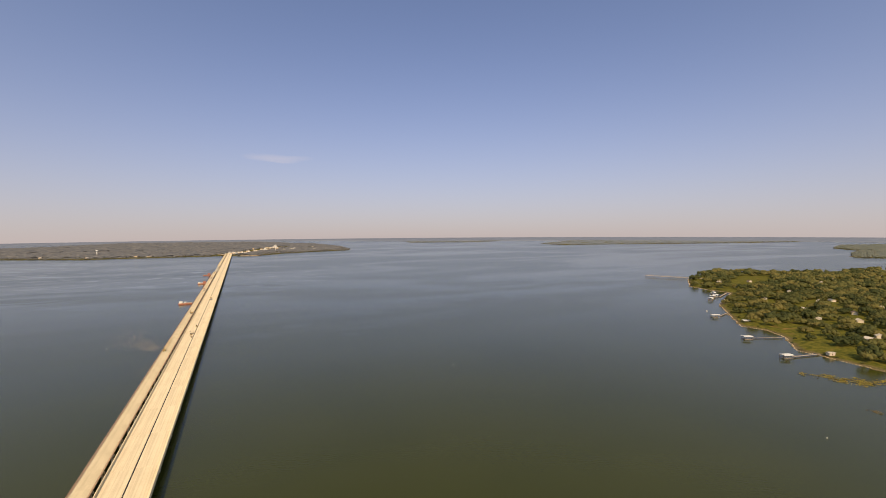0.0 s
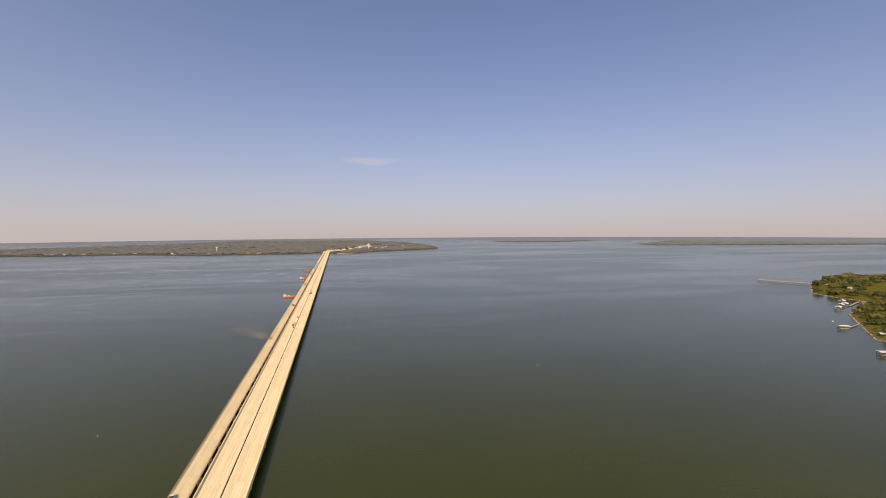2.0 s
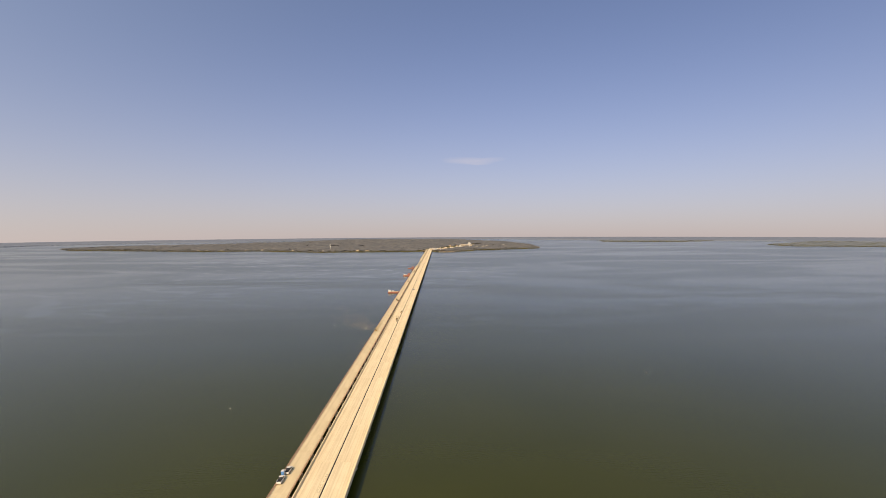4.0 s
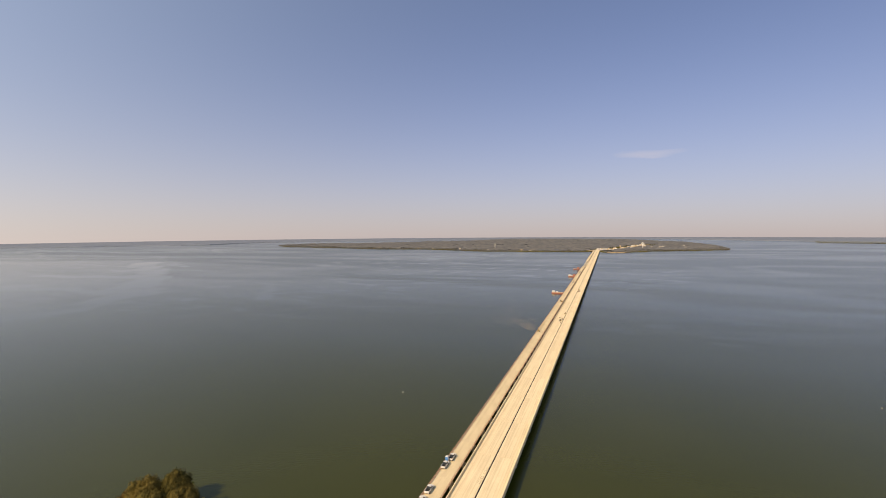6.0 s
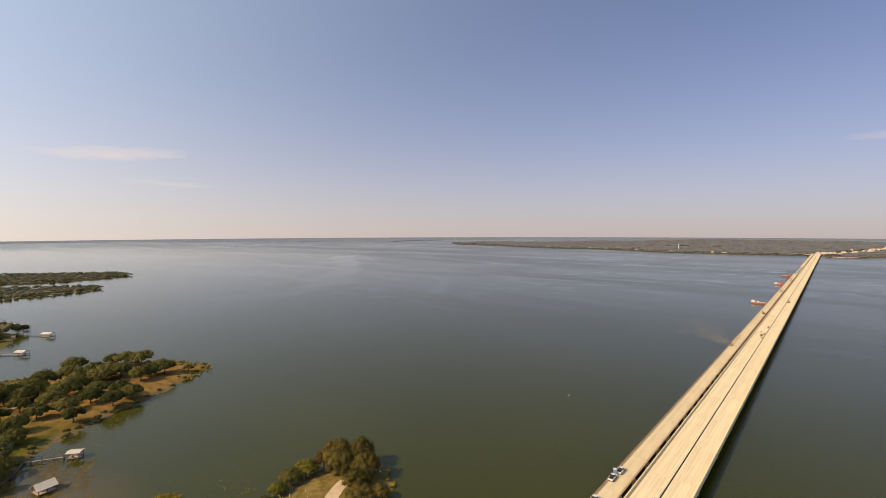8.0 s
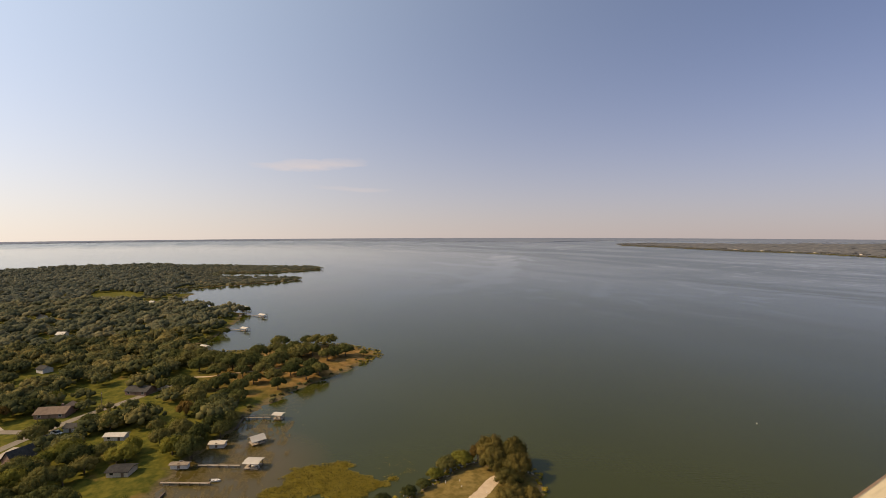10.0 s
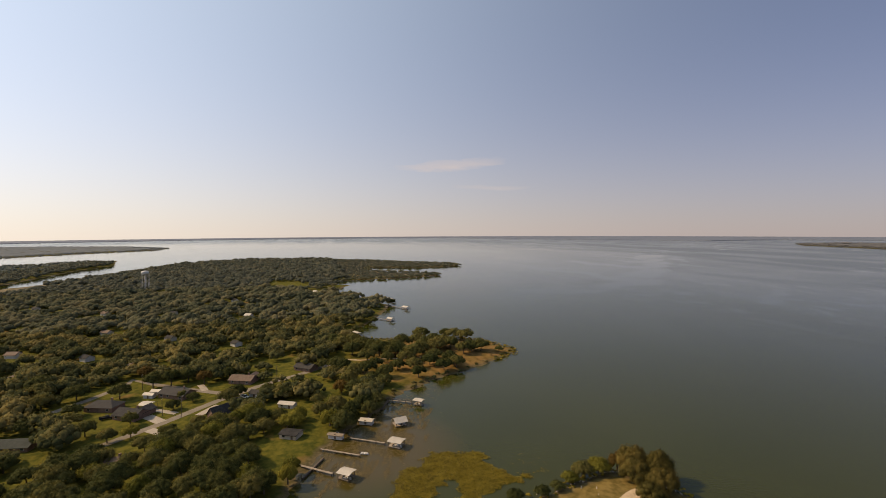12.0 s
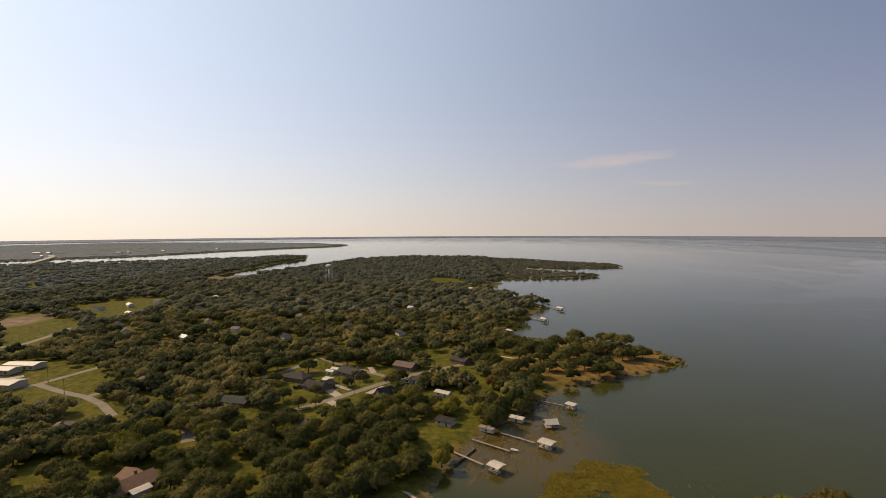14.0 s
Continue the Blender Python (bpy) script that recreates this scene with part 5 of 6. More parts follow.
house(-340, -194, 40, 9, 7, M_ROOF_B, M_BRICK, "small tan roofed house in the woods", hipped=True)
house(-313, -2, 50, 13, 8, M_ROOF_G, M_BRICK, "grey roofed house at the bend of the street", chimney=False)
house(-345, -112, 20, 11, 8, M_ROOF_B, M_BRICK, "house with a tan roof behind the side street", hipped=True)
house(-271, -28, 60, 6, 5, M_ROOF_G, M_WHITE, "small grey roofed outbuilding by the street", 2.4, chimney=False, category="shed", name="shed")
for x, y, tn, w, d, lab in ((-212, -8, 60, 8, 6, "weathered grey shed with a metal roof on a lawn"), (-249, -11, 60, 8.5, 4, "long white shed with a flat pale roof"), (-285, -84, 65, 5.5, 3, "white garden shed on a lawn"), (-290, -82, 65, 5, 3, "white garden shed on a lawn")):
    house(x, y, tn, w, d, M_ROOF_W if w != 8 else M_ROOF_G, M_WHITE if w != 8 else M_CONC, lab, 2.3, 0.7, chimney=False, category="shed", name="shed")
house(-219, 26, 60, 6.2, 3.2, M_CONC, M_WHITE, "grey white boat shed at the water's edge", 1.8, 0.5, chimney=False, category="shed", name="shed", z=0.7)
house(-207, 11, 60, 6.6, 2.2, M_PLANK, M_WHITE, "pale blue white boat shed at the water's edge", 1.7, 0.3, chimney=False, category="shed", name="shed", z=0.8)
house(-221, -55, 60, 4.5, 4, M_ROOF_W, M_WHITE, "small shed with a white roof among trees", 2.3, 0.6, chimney=False, category="shed", name="shed")
for x, y, tn, w, d in ((-291, -292, 88, 22, 9), (-280, -298, 88, 22, 9), (-254, -270, 88, 22, 11)):
    house(x, y, tn, w, d, M_ROOF_W, M_CONC, "long warehouse with a white metal roof on grass", 3.4, 0.9, chimney=False, category="warehouse", name="warehouse")
for x, y, w in FAR_HOUSES:
    house(x, y, 30 + x % 50, w * 0.8, 6, (M_ROOF_G, M_ROOF_B, M_ROOF_W)[w % 3], M_WHITE, "far village house with a low roof among trees", 3.0, 1.6, chimney=False, category="house", lights=False)


def carport(x, y, turn, w=6.5, d=6, h=2.4):
    t = thing("carport", pose(x, y, 1.5, 0, 0, turn), "open carport with a curved white metal roof", "carport")
    bm = bmesh.new()
    n = 6
    rows_ = []
    for k in range(n + 1):
        u = -1 + 2 * k / n
        rows_.append([bm.verts.new((sx * w / 2, u * d / 2, h + 0.9 * (1 - u * u) + dz)) for sx in (-1, 1) for dz in (0, 0.1)])
    for a, c in zip(rows_, rows_[1:]):
        for i, j in ((0, 2), (2, 3), (3, 1), (1, 0)):
            bm.faces.new((a[i], a[j], c[j], c[i]))
    bmesh.ops.recalc_face_normals(bm, faces=bm.faces)
    part("roof", bm, M_ROOF_W, t)
    for sx in (-1, 0, 1):
        for sy in (-1, 1):
            part("post", cyl(bmesh.new(), (sx * w * 0.47, sy * d * 0.47, -0.2), (sx * w * 0.47, sy * d * 0.47, h + 0.1), 0.06, seg=6), M_STEEL, t)


carport(-268, -80, 62)


def pole(x, y, h=9.0):
    t = thing("utility_pole", pose(x, y, 1.5), "weathered wooden utility pole by the street", "utility pole", "utility poles")
    part("shaft", cyl(bmesh.new(), (0, 0, -0.5), (0, 0, h), 0.16, 0.10), M_BARK, t)
    part("crossarm", bx(-1.1, 1.1, -0.06, 0.06, h - 0.8, h - 0.65), M_BARK, t)
    for k in (-0.9, 0, 0.9):
        part("insulator", cyl(bmesh.new(), (k, 0, h - 0.65), (k, 0, h - 0.4), 0.05, seg=6), M_WHITE, t)


for x, y in ((-255, -70), (-249, -60), (-296, -19), (-272, -41), (-300, -92), (-262, -249), (-243, -222)):
    pole(x, y)


# ---- boathouses and piers ----
def pier(x0, y0, x1, y1, w, label="narrow weathered wooden pier over the shallows", z=0.9, rail=False, mat=None):
    L_ = math.hypot(x1 - x0, y1 - y0)
    t = thing("pier", pose(x0, y0, 0, 0, 0, math.degrees(math.atan2(y1 - y0, x1 - x0))), label, "pier", "piers")
    part("walkway", bx(0, L_, -w / 2, w / 2, z - (0.6 if mat else 0.15), z), mat or M_PLANK, t)
    n = max(2, int(L_ / 3.5))
    post = finish(cyl(bmesh.new(), (0, 0, -2.6), (0, 0, z + (1.0 if rail else 0.15)), 0.12, seg=6), "post", M_BARK)
    for k in range(n + 1):
        for s in (-1, 1):
            part("post", post, None, t, m=Matrix.Translation((min(max(L_ * k / n, 0.2), L_ - 0.2), s * (w / 2 + 0.08), 0)))
    if rail:
        for s in (-1, 1):
            part("handrail", bx(0, L_, s * (w / 2 + 0.08) - 0.04, s * (w / 2 + 0.08) + 0.04, z + 0.95, z + 1.05), M_PLANK, t)


def boat(x, y, z, turn, L_=5.0, label="small white open motor boat"):
    t = thing("boat", pose(x, y, z, 0, 0, turn), label, "boat", "boats")
    bm = bmesh.new()
    sec = [(-0.5, 0.8, 0.35), (-0.15, 0.9, 0.4), (0.25, 0.75, 0.45), (0.5, 0.06, 0.6)]
    rings = []
    for u, hw, h in sec:
        rings.append([bm.verts.new((u * L_, s * hw * q, zz)) for s, q, zz in ((-1, 1, h), (-1, 0.6, -0.15), (1, 0.6, -0.15), (1, 1, h), (1, 0.8, h), (1, 0.5, 0.1), (-1, 0.5, 0.1), (-1, 0.8, h))])
    for a, c in zip(rings, rings[1:]):
        for i in range(8):
            bm.faces.new((a[i], a[(i + 1) % 8], c[(i + 1) % 8], c[i]))
    bm.faces.new(rings[0][::-1])
    bm.faces.new(rings[-1])
    bmesh.ops.recalc_face_normals(bm, faces=bm.faces)
    part("hull", bm, M_WHITE, t)
    for k in (-0.2, 0.12):
        part("seat", bx(k * L_ - 0.15, k * L_ + 0.15, -0.55, 0.55, 0.15, 0.25), M_PLANK, t)
    part("motor", bx(-L_ / 2 - 0.35, -L_ / 2, -0.18, 0.18, -0.2, 0.7), M_STEEL, t)


def boathouse(x, y, turn, w, d, label, rise=0.9, h=2.7, flat=False, roof_mat=None, slip=True):
    """An open boat shelter on posts with a pale metal roof and a plank floor round its slip."""
    t = thing("boathouse", pose(x, y, 0, 0, 0, turn), label, "boathouse", "boathouses")
    part("roof", gable(w, d, h + 0.2, 0.35 if flat else rise, 0.4, 0.12), roof_mat or M_ROOF_W, t)
    fl = bmesh.new()
    box(fl, -w / 2, -w / 2 + 1.2, -d / 2, d / 2, 0.55, 0.75)
    box(fl, -w / 2 + 1.2, w / 2, -d / 2, -d / 2 + 1.0, 0.55, 0.75)
    box(fl, -w / 2 + 1.2, w / 2, d / 2 - 1.0, d / 2, 0.55, 0.75)
    part("floor_deck", fl, M_PLANK, t)
    for sx in (-1, 0, 1):
        for sy in (-1, 1):
            part("post", cyl(bmesh.new(), (sx * (w / 2 - 0.2), sy * (d / 2 - 0.15), -2.6), (sx * (w / 2 - 0.2), sy * (d / 2 - 0.15), h), 0.11, seg=6), M_BARK, t)
    for sy in (-1, 1):
        part("beam", bx(-w / 2, w / 2, sy * (d / 2 - 0.15) - 0.08, sy * (d / 2 - 0.15) + 0.08, h - 0.2, h), M_PLANK, t)
    for k in range(int(w / 1.5)):
        part("seam", bx(-w / 2 + 0.75 + k * 1.5 - 0.03, -w / 2 + 0.75 + k * 1.5 + 0.03, -0.05, 0.05, h + (0.55 if flat else rise + 0.2), h + (0.61 if flat else rise + 0.26)), M_ROOF_W, t)
    if slip:
        c, s = math.cos(radians(turn)), math.sin(radians(turn))
        boat(x + 0.5 * c, y + 0.5 * s, 0.15, turn, min(5.0, w * 0.7), "white motor boat moored under a shelter")


B_LAB = "open boathouse with a pale metal roof on posts"
boathouse(-236, 55.5, 48, 4.6, 3.6, B_LAB + "", flat=True)
pier(-246, 40, -238.5, 52.5, 1.0, rail=True)
boathouse(-214, 41, 100, 5.6, 5.0, "floating boathouse with a pale gabled roof", rise=1.5, h=2.2)
boathouse(-192.5, 35.5, 52, 5.8, 4.8, "broad open boathouse with a white sheet roof", flat=True)
pier(-205, 17, -195.5, 31, 0.9)
pier(-198, 4, -187.5, 19.5, 0.9)
boat(-189.5, 21.5, 0.15, 60, 3.6, "small white boat beside a pier")
boathouse(-172.5, 12.8, 50, 5.0, 4.4, "boathouse with a white and rust striped metal roof", flat=True)
pier(-187, -5, -176, 8, 1.1, "reddish brown wooden pier leading to a boathouse")
pier(-176, -3, -190, 5, 0.8, "low dark timber bulkhead along the lawn", 0.8, mat=M_BARK)
pier(-234, 35.5, -246, 41, 0.8, "low dark timber bulkhead along the beach", 0.9, mat=M_BARK)
pier(-160, -24, -150, -14, 1.3)
boathouse(-465, 80, 30, 7, 5.5, B_LAB + " in the cove")
pier(-482, 66, -468, 77, 1.5)
boathouse(-529, 109, 30, 8.5, 6, B_LAB + " in the cove")
pier(-560, 90, -534, 106, 1.5)
boathouse(-408, 40, 20, 8, 6, B_LAB + "")
boathouse(-604, 100, 20, 10, 7, B_LAB + " in the cove")
boathouse(-590, 104, 20, 8, 6, B_LAB + " in the cove")
pier(-560, 92, -543, 88, 3.0)
G_LAB = "pale roofed boathouse on posts off the eastern shore"
boathouse(368, 199, -15, 7.2, 5, G_LAB, flat=True, roof_mat=M_WHITE)
pier(374, 198, 400, 193, 1.5)
boathouse(402, 248, -25, 7, 5.4, G_LAB, flat=True, roof_mat=M_WHITE)
pier(407, 247, 433, 237, 1.3)
boathouse(470, 291, -25, 6, 4.5, G_LAB, roof_mat=M_WHITE)
boathouse(473, 325, -25, 8, 5.5, G_LAB, flat=True, roof_mat=M_WHITE)
pier(481, 325, 505, 333, 1.3)
for x, y in ((581, 405), (604, 418), (616, 422), (636, 439)):
    boathouse(x, y, 25, 8, 5.5, G_LAB, roof_mat=M_WHITE)
pier(616, 416, 659, 435, 2.0)
boat(498, 352, 0.2, 40, 7)
house(401, 187, -20, 4.5, 3.2, M_ROOF_W, M_CONC, "white roofed shelter on the eastern shore", 1.8, 0.35, chimney=False, category="shed", name="shed")
pier(756, 662, 797, 554, 4.5, "long old weathered fishing pier on posts", 3.0, rail=True, mat=M_PAVE)
for x, y, w in EAST_HOUSES:
    house(x, y, 20 + x % 60, w * 0.62, 5, M_ROOF_W if x % 3 == 0 else M_ROOF_B if x % 3 == 1 else M_CONC, M_CONC, "house with a pale roof among the eastern woods", 2.6, 1.4, chimney=False, lights=False)


# rubble along the eastern shore
def rocks(name, label, x, y, size, mat, seed, z=0.1):
    r_ = np.random.RandomState(seed)
    sets = []
    for px, py in zip(x, y):
        v, f = ball(1, r_)
        s = r_.uniform(*size)
        sets.append((v * s * np.array([1, 0.8, 0.6]) + np.array([px, py, z]), f))
    v, f = join(sets)
    return tagged(new(name, arrays_mesh(name, v, f, mat)), label, "rocks", kind="stuff")


sx, sy = along(EAST, 0, 12, 0.8, 0.5, 71)
rocks("shore_rocks", "pale rubble along the eastern shore", sx, sy, (0.2, 0.5), M_SAND, 72)
sx, sy = along(POINT, 0, 6, 1.2, 0.8, 73)
rocks("point_rocks", "pale stones round the grassy point", sx, sy, (0.25, 0.6), M_CONC, 74)
for x, y in ((-138, 97), (-134, 95), (-140, 92), (-126, 100)):
    t = thing("bollard", pose(x, y, 1.3), "short white post on the grassy point", "bollard", "white posts")
    part("post", cyl(bmesh.new(), (0, 0, -0.3), (0, 0, 0.55), 0.14, 0.12), M_WHITE, t)
    part("cap", cyl(bmesh.new(), (0, 0, 0.55), (0, 0, 0.62), 0.15), M_CONC, t)
for x, y in ((-104, 248), (-89, 462), (144, 295), (243, 115), (-429, 77)):
    t = thing("buoy", pose(x, y, 0), "small white marker buoy on open water", "buoy", "buoys")
    part("float", cyl(bmesh.new(), (0, 0, -0.3), (0, 0, 0.35), 0.3, 0.22), M_WHITE, t)
    part("ring", cyl(bmesh.new(), (0, 0, 0.35), (0, 0, 0.5), 0.12), M_STEEL, t)


# ---- water towers ----
def water_tower(x, y, h, rad, label, legs=True):
    t = thing("water_tower", pose(x, y, 1.0), label, "water tower", "water towers")
    bm = bmesh.new()
    prof = [(0.15, -0.42), (0.6, -0.38), (0.92, -0.2), (1.0, 0.0), (1.0, 0.35), (0.8, 0.6), (0.4, 0.74), (0.05, 0.8)]
    rings = [[bm.verts.new((rad * q * math.cos(a), rad * q * math.sin(a), h + rad * zz)) for a in (2 * math.pi * k / 20 for k in range(20))] for q, zz in prof]
    for a, c in zip(rings, rings[1:]):
        for k in range(20):
            bm.faces.new((a[k], a[(k + 1) % 20], c[(k + 1) % 20], c[k]))
    bm.faces.new(rings[-1])
    bm.faces.new(rings[0][::-1])
    part("tank", bm, M_WHITE, t, smooth=True)
    part("riser", cyl(bmesh.new(), (0, 0, -0.5), (0, 0, h - rad * 0.35), rad * (0.16 if legs else 0.35)), M_WHITE, t, smooth=True)
    if legs:
        for k in range(6):
            a = math.pi / 3 * k
            part("leg", cyl(bmesh.new(), (rad * 1.12 * math.cos(a), rad * 1.12 * math.sin(a), -0.5), (rad * 0.97 * math.cos(a), rad * 0.97 * math.sin(a), h), 0.26, 0.22), M_WHITE, t)
            b2 = a + math.pi / 3
            part("brace", cyl(bmesh.new(), (rad * 1.05 * math.cos(a), rad * 1.05 * math.sin(a), h * 0.5), (rad * 1.05 * math.cos(b2), rad * 1.05 * math.sin(b2), h * 0.5), 0.15), M_STEEL, t)


water_tower(-775, -229, 29, 5.2, "white water tower on six legs above the woods")
water_tower(-455, 2320, 19, 4.5, "far white water tower on a single stem", False)
water_tower(229, 2300, 27, 4.5, "far white water tower on a single stem", False)

# ---- the far town at the bridge's end ----
r = np.random.RandomState(81)
for k in range(64):
    u = r.rand()
    if k >= 46:
        x, y = r.uniform(10, 110), r.uniform(2060, 2260)
    elif k < 22:
        x, y = 31 + 300 * u + r.normal() * 20, 2060 + 900 * u + r.normal() * 25
    elif k < 34:
        x, y = r.uniform(150, 520), r.uniform(2350, 2700)
    else:
        x, y = r.uniform(-1350, -200), 0
        y = float(np.interp(x, [-1407, -1007, -753, -422, -256], [2345, 2195, 2212, 2040, 2045]))
    house(x, y, r.uniform(0, 90), r.uniform(7, 17) * (1 if k < 34 else 0.7), r.uniform(6, 9) * (1 if k < 34 else 0.7), M_ROOF_W if r.rand() < 0.55 else M_SAND, M_WHITE if r.rand() < 0.5 else M_SAND, "pale building of the far lakeside town", r.uniform(3.5, 7) * (1 if k < 34 else 0.6), 1.8, chimney=False, category="building", name="building", lights=False)
for x, y, w in ((-1713, -1640, 26), (-1735, -1612, 18), (-1728, -1326, 22), (-1745, -1300, 14), (-1500, -1420, 14), (-1880, -1250, 16), (-2060, -1120, 14)):
    house(x, y, 25 + w * 3, w, w * 0.5, M_ROOF_W, M_WHITE, "pale building in the woods beyond the river arm", 6.5, 2.0, chimney=False, category="building", name="building", lights=False)
strip("causeway", [(-1138, -1128), (-1290, -1236), (-1446, -1343), (-1520, -1400), (-1600, -1480)], 16, M_PAVE, "pale low road causeway across the river arm", 5.2, "causeway", 7.0)
strip("building_ground", [(-5, 2075), (40, 2090), (105, 2075)], 60, M_SAND, "pale bare earth of the building ground at the bridge's end", 2.4, "building ground", 1.4)
strip("road", [(35, 2115), (60, 2180), (170, 2420), (330, 2900)], 30, M_SAND, "pale road and building ground beyond the bridge", 2.6, thick=1.4)
strip("beach", [(66, 1952), (131, 1950)], 14, M_SAND, "pale sand beach on the far shore", 1.9, "beach", 1.0)
strip("embankment", [(14, 2020), (36, 2120)], 34, M_SAND, "pale earth embankment at the bridge's end", 4.4, "embankment", 7.0)


# ---- vehicles and plant on the bridges ----
def on_bridge(u, v, z, turn=0.0):
    return TURN @ pose(u, v, z, 0, 0, turn)


def wheels(t, L_, w, rad):
    for sx in (-1, 1):
        for sy in (-1, 1):
            x, y = sx * (w / 2 - 0.1), sy * L_ * 0.31
            ty = part("wheel", cyl(bmesh.new(), (-0.13, 0, 0), (0.13, 0, 0), rad, seg=14), M_RUBBER, t, m=pose(x, y, rad))
            part("rim", cyl(bmesh.new(), (-0.14, 0, 0), (0.14, 0, 0), rad * 0.55, seg=10), M_STEEL, ty)


def pickup(m, label, paint=None):
    """A pickup truck, its nose along y."""
    paint = paint or M_WHITE
    t = thing("pickup_truck", m, label, "pickup truck", "parked vehicles")
    part("body", bx(-0.98, 0.98, -2.85, 2.85, 0.5, 1.05, bevel=0.1), paint, t)
    cab = bmesh.new()
    lo = [(-0.92, -0.45), (0.92, -0.45), (0.92, 1.55), (-0.92, 1.55)]
    hi = [(-0.74, -0.25), (0.74, -0.25), (0.74, 0.85), (-0.74, 0.85)]
    a = [cab.verts.new((x, y, 1.03)) for x, y in lo]
    c = [cab.verts.new((x, y, 1.85)) for x, y in hi]
    for i in range(4):
        cab.faces.new((a[i], a[(i + 1) % 4], c[(i + 1) % 4], c[i]))
    glass = finish(cab, "window", M_GLASS)
    part("window", glass, None, t)
    part("cab_roof", bx(-0.76, 0.76, -0.28, 0.88, 1.84, 1.92, bevel=0.03), paint, t)
    for s in (-1, 1):
        part("bed_side", bx(s * 0.92 - 0.05, s * 0.92 + 0.05, -2.8, -0.5, 1.04, 1.38), paint, t)
        part("headlight", bx(s * 0.72 - 0.18, s * 0.72 + 0.18, 2.84, 2.88, 0.75, 0.92), M_GLASS, t)
        part("pillar", bx(s * 0.80 - 0.05, s * 0.80 + 0.05, 0.2, 0.32, 1.05, 1.86), paint, t)
    part("tailgate", bx(-0.9, 0.9, -2.86, -2.78, 1.04, 1.36), paint, t)
    part("bed_floor", bx(-0.86, 0.86, -2.76, -0.5, 1.05, 1.09), M_RUBBER, t)
    part("bumper", bx(-0.95, 0.95, 2.84, 2.98, 0.45, 0.68), M_STEEL, t)
    wheels(t, 5.7, 1.96, 0.38)
    return t


PK = "white pickup truck parked by the old bridge railing"
for u, v in ((-58.3, 138.0), (-58.2, 145.2), (-58.5, 162.6), (-57.9, 169.2)):
    pickup(on_bridge(u, v, 4.9) @ Matrix.Diagonal((0.9, 0.9, 0.9, 1)), PK)
pickup(pose(-269, -34, 1.78, 0, 0, -50), "white pickup truck parked on a driveway")
pickup(pose(-265, -38, 1.78, 0, 0, 40), "dark pickup truck parked on a driveway", M_RUBBER)
pickup(pose(-258, -95, 1.6, 0, 0, 20), "dark pickup truck parked beside a house", M_RUBBER)
t = thing("portable_toilet", on_bridge(-58.9, 166.0, 4.9), "blue portable toilet cabin between parked trucks", "portable toilet")
M_BLUE = material("blue_plastic", (0.06, 0.16, 0.36), (0.10, 0.24, 0.46), 1.0, 0.5, 4.0)
part("cabin", bx(-0.55, 0.55, -0.55, 0.55, 0.1, 2.1, bevel=0.05), M_BLUE, t)
part("roof", bx(-0.6, 0.6, -0.6, 0.6, 2.1, 2.3, bevel=0.08), M_WHITE, t)
part("door", bx(0.55, 0.58, -0.4, 0.4, 0.2, 1.95), M_WHITE, t)

M_YEL = material("faded_yellow_paint", (0.30, 0.20, 0.06), (0.40, 0.27, 0.09), 0.8, 0.6, 4.0)


def digger(m, label):
    """A tracked excavator, its arm along y."""
    t = thing("excavator", m @ Matrix.Diagonal((0.7, 0.7, 0.7, 1)), label, "excavator", "machines on the bridge")
    for s in (-1, 1):
        part("track", bx(s * 1.1 - 0.3, s * 1.1 + 0.3, -1.9, 1.9, 0.0, 0.85, bevel=0.25), M_RUBBER, t)
    part("body", bx(-1.3, 1.3, -2.0, 1.2, 0.9, 2.0, bevel=0.15), M_YEL, t)
    part("cab", bx(-1.25, -0.2, 0.2, 1.6, 1.2, 2.9, bevel=0.1), M_GLASS, t)
    bo = part("boom", cyl(bmesh.new(), (0.3, 1.0, 1.8), (0.3, 3.6, 4.4), 0.3, 0.22, 6), M_YEL, t)
    part("stick", cyl(bmesh.new(), (0.3, 3.6, 4.4), (0.3, 5.6, 2.2), 0.2, 0.15, 6), M_YEL, bo)
    part("bucket", bx(-0.3, 0.9, 5.2, 6.1, 1.3, 2.3, bevel=0.2), M_STEEL, bo)


def loader(m, label):
    """A small wheeled loader, its bucket along y."""
    t = thing("loader", m @ Matrix.Diagonal((0.8, 0.8, 0.8, 1)), label, "loader", "machines on the bridge")
    part("body", bx(-0.8, 0.8, -1.5, 0.6, 0.5, 1.4, bevel=0.12), M_YEL, t)
    part("cab", bx(-0.6, 0.6, -0.7, 0.5, 1.4, 2.2, bevel=0.08), M_GLASS, t)
    for s in (-1, 1):
        part("lift_arm", cyl(bmesh.new(), (s * 0.7, -0.8, 1.4), (s * 0.7, 1.5, 0.5), 0.1, seg=6), M_STEEL, t)
    part("bucket", bx(-0.9, 0.9, 1.4, 2.0, 0.1, 0.7, bevel=0.12), M_STEEL, t)
    wheels(t, 3.0, 1.8, 0.42)


def truck(m, label, paint):
    """A flatbed lorry, its nose along y."""
    t = thing("lorry", m, label, "lorry", "machines on the bridge")
    part("cab", bx(-1.2, 1.2, 2.4, 4.2, 0.7, 2.9, bevel=0.15), paint, t)
    part("windscreen", bx(-1.05, 1.05, 4.19, 4.23, 1.8, 2.6), M_GLASS, t)
    part("bed", bx(-1.25, 1.25, -4.2, 2.2, 0.9, 1.2, bevel=0.05), M_STEEL, t)
    part("load", bx(-1.1, 1.1, -3.6, 1.6, 1.2, 2.2, bevel=0.2), M_CONC, t)
    wheels(t, 7.6, 2.4, 0.5)


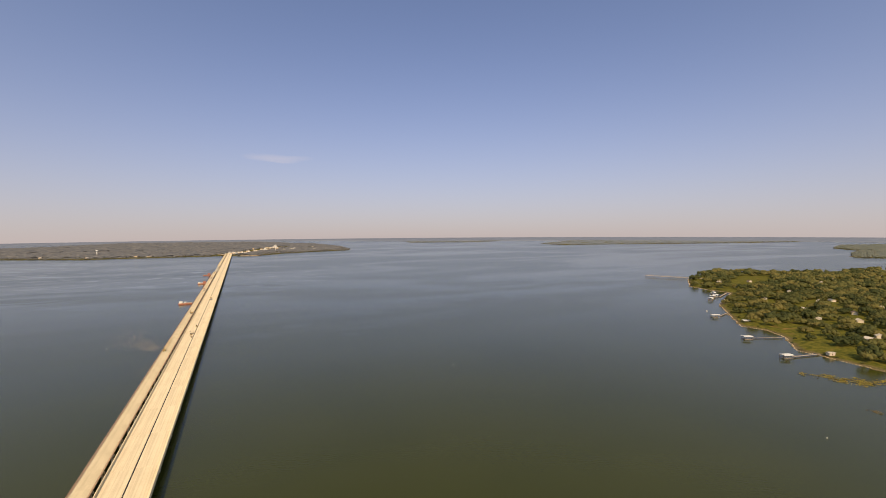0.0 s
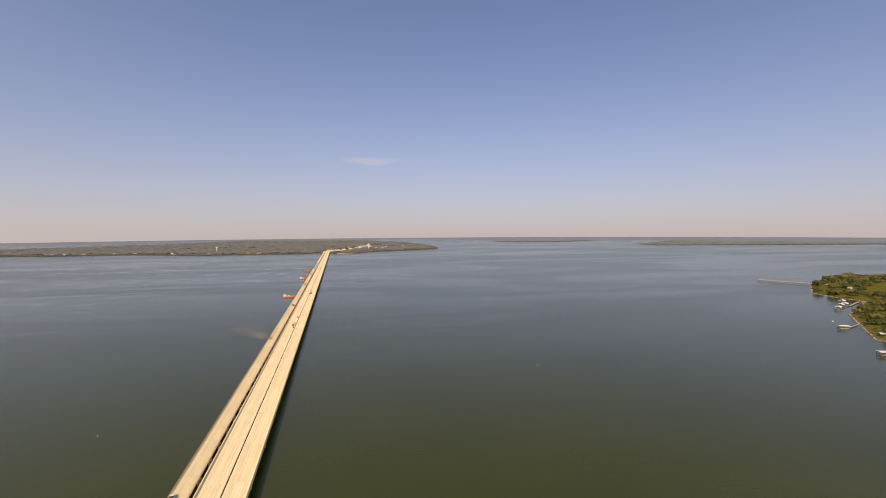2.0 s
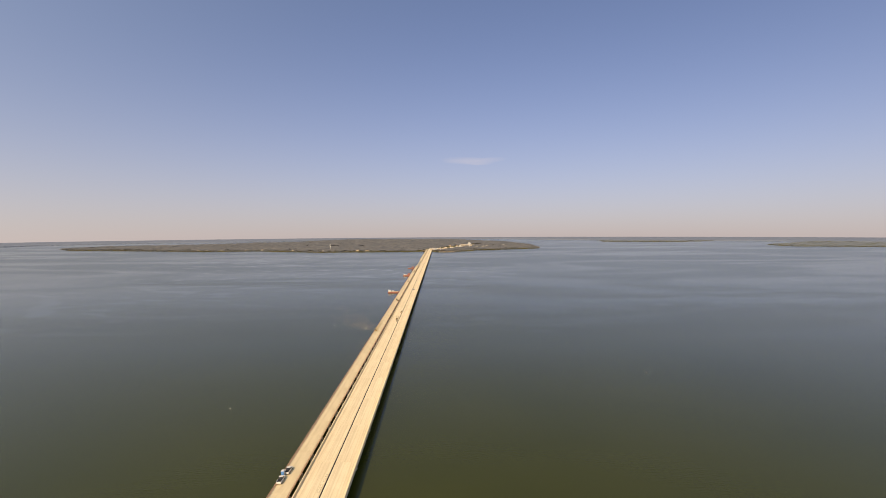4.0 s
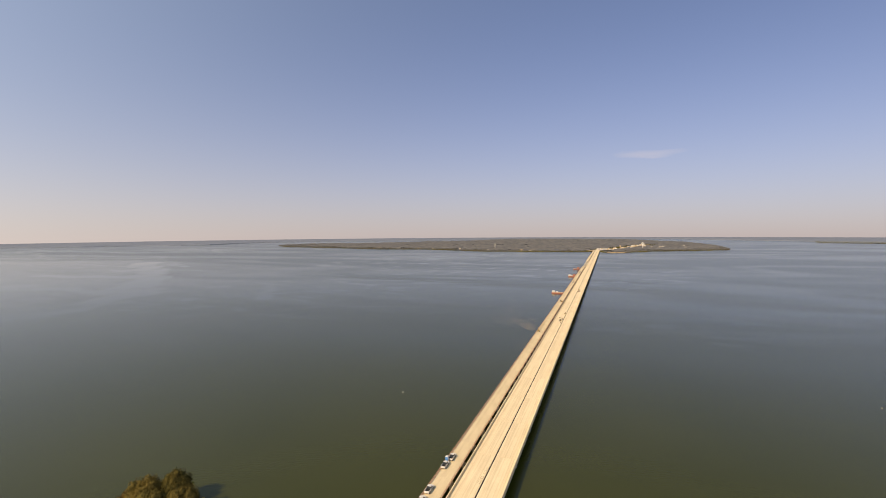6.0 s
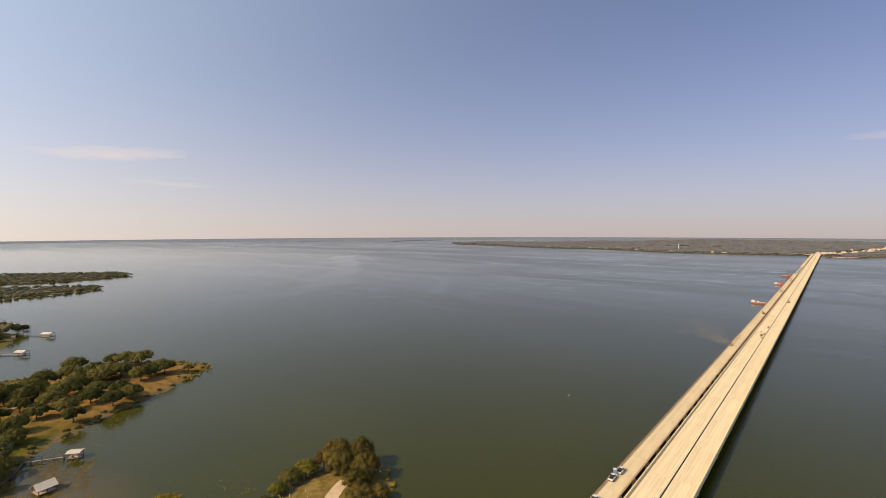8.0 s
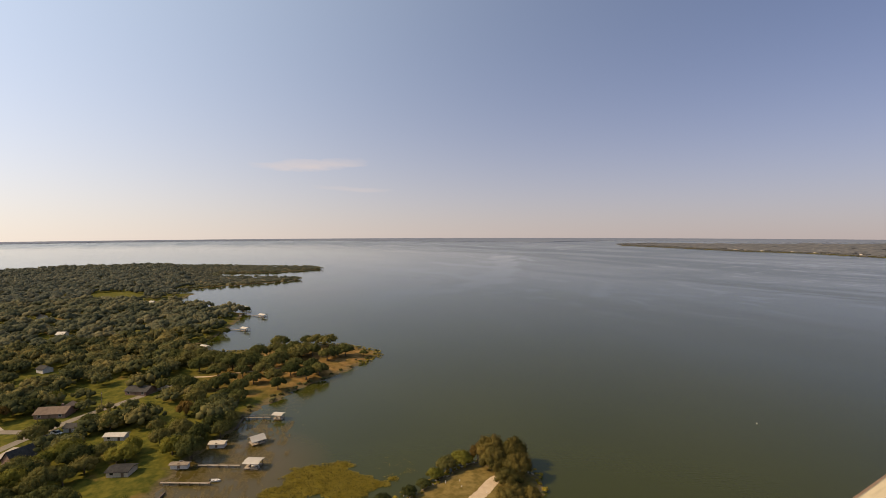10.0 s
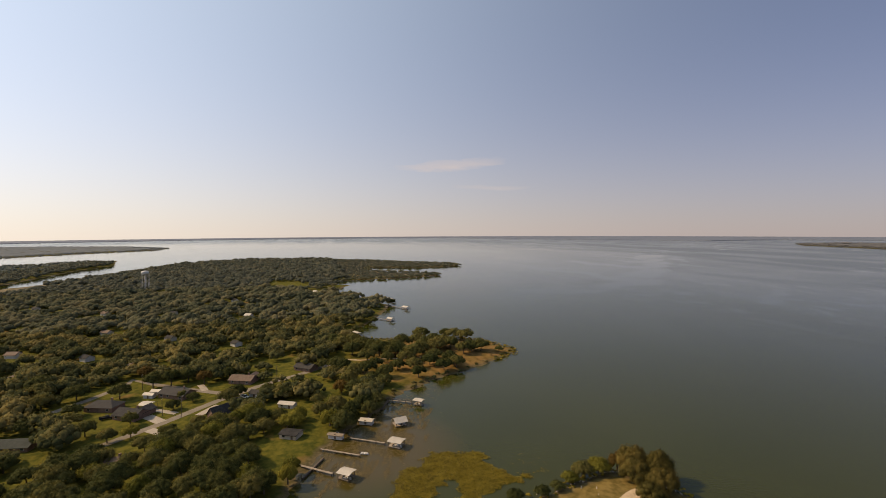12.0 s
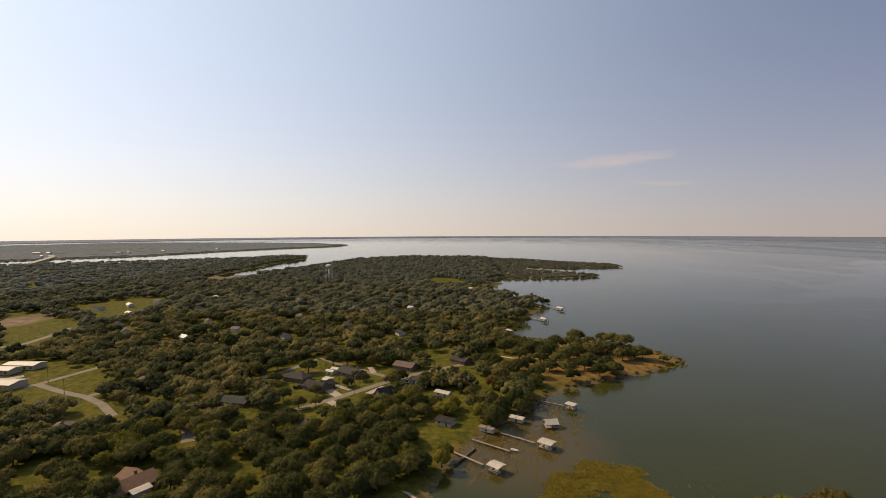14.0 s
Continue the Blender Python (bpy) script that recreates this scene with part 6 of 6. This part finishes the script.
digger(on_bridge(-57.9, 409, 4.9, 15), "yellow excavator breaking up the old bridge deck")
for k in range(6):
    t = thing("rubble_pile", on_bridge(-58.3 + 0.3 * (k % 2), 417 + 6.7 * k, 4.9), "heap of broken concrete by the railing", "rubble pile", "rubble heaps")
    bm = bmesh.new()
    for q in range(7):
        v, f = ball(1, rs)
        s = rs.uniform(0.4, 0.9)
        vv = [bm.verts.new((p[0] * s + rs.uniform(-0.7, 0.7), p[1] * s + rs.uniform(-1.6, 1.6), abs(p[2]) * s)) for p in v]
        for a in f:
            bm.faces.new([vv[i] for i in a])
    part("heap", bm, M_OLD, t)
loader(on_bridge(-43.0, 501, 5.0, 10), "small dark yellow loader on the new deck")
loader(on_bridge(-44.4, 462, 5.0, 170), "small dark yellow loader on the new deck")
for u, v in ((-43.3, 452), (-43.6, 456), (-43.1, 468), (-43.4, 474), (-46.5, 480)):
    t = thing("pallet_stack", on_bridge(u, v, 5.0, v * 7 % 40), "low stack of dark timber on the new deck", "timber stack", "timber stacks")
    for q in range(3):
        part("board", bx(-0.55 + 0.05 * q, 0.55, -0.8, 0.8 - 0.1 * q, 0.12 * q + 0.02, 0.12 * q + 0.12), M_BARK, t)
    for e in (-0.5, 0.5):
        part("runner", bx(-0.5, 0.5, e - 0.05, e + 0.05, 0.0, 0.02), M_BARK, t)
truck(on_bridge(-40.6, 691, 5.0, 0), "flatbed lorry stopped on the new deck", M_YEL)
digger(on_bridge(-54.4, 585, 4.9, 30), "yellow excavator on the old bridge deck")
truck(on_bridge(-55.5, 805, 4.9, 0), "red lorry on the old bridge deck", M_RED)
truck(on_bridge(-55.5, 994, 4.9, 0), "red lorry near the cut end of the old bridge", M_RED)
digger(on_bridge(-55.7, 1130, 4.9, 0), "yellow excavator at the cut end of the old bridge")
for k, (u, v, l) in enumerate(((-43.4, 156, 2.2), (-43.2, 159, 1.6), (-43.0, 163, 2.4), (-42.9, 166, 1.6))):
    t = thing("formwork", on_bridge(u, v, 5.0), "open timber frame lying on the new deck", "formwork", "frames on the deck")
    for s in (-0.4, 0.4):
        part("rail", bx(s - 0.025, s + 0.025, -l / 2, l / 2, 0.0, 0.06), M_PLANK, t)
    for s in (-1, 1):
        part("crosspiece", bx(-0.44, 0.44, s * l / 2 - 0.025, s * l / 2 + 0.025, 0.06, 0.1), M_PLANK, t)


# ---- barges ----
def barge(x, y, L_, w, label, crane=0.0, cabin=True, turn=0.0):
    t = thing("barge", pose(x, y, 0, 0, 0, turn), label, "barge", "work barges")
    part("hull", bx(-L_ / 2, L_ / 2, -w / 2, w / 2, -1.0, 1.6, bevel=0.3), M_RED, t)
    part("deck", bx(-L_ / 2 + 0.4, L_ / 2 - 0.4, -w / 2 + 0.4, w / 2 - 0.4, 1.6, 1.7), M_SAND, t)
    if cabin:
        c = part("cabin", bx(-L_ / 2 + 0.8, -L_ / 2 + 4.8, -1.7, 1.7, 1.7, 4.1, bevel=0.1), M_WHITE, t)
        part("window", bx(-L_ / 2 + 4.78, -L_ / 2 + 4.86, -1.4, 1.4, 2.9, 3.6), M_GLASS, c)
        part("container", bx(-L_ / 2 + 6.5, L_ / 2 - 7, -1.8, 1.8, 1.7, 3.2, bevel=0.1), M_WHITE, t)
    if crane:
        part("crane_house", bx(L_ * 0.1, L_ * 0.1 + 5, -2, 2, 1.7, 5.0, bevel=0.2), M_RED, t)
        j = part("jib", cyl(bmesh.new(), (L_ * 0.1 + 4, 0, 4.5), (L_ * 0.1 + 4 + crane * 0.42, 0, crane), 0.4, 0.2, 6), M_STEEL, t)
        part("mast", cyl(bmesh.new(), (L_ * 0.1 + 0.5, 0, 4.5), (L_ * 0.1 + 0.5, 0, crane * 0.85), 0.28, 0.18, 6), M_STEEL, t)
        part("cable", cyl(bmesh.new(), (L_ * 0.1 + 4 + crane * 0.42, 0, crane), (L_ * 0.1 + 4 + crane * 0.42, 0, 6), 0.08, seg=5), M_STEEL, j)


barge(-46, 701, 16, 6, "red work barge with a white cabin beside the old bridge")
barge(-34, 956, 15, 6, "red crane barge with a white cabin beside the old bridge", 17)
barge(-30, 1133, 15, 6, "red crane barge beside the cut old bridge", 20, False)


# ---- dust drifting off the demolition ----
r = np.random.RandomState(91)
n = 45000
f = r.beta(1.1, 1.8, n)
px, py = -48 - 30 * f + r.normal(size=n) * (2.2 + 9 * f), 412 + 20 * f + r.normal(size=n) * (2.5 + 11 * f)
pz = 5.5 + 6 * f + np.abs(r.normal(size=n)) * (1.2 + 9 * f)
o = np.stack([px, py, pz], 1)
tri = o[:, None, :] + r.normal(size=(n, 3, 3)) * 0.023
tagged(new("dust_cloud", arrays_mesh("dust_cloud", tri.reshape(-1, 3), np.arange(3 * n).reshape(-1, 3), M_SAND)), "thin pale dust drifting off the old bridge", "dust", kind="stuff")
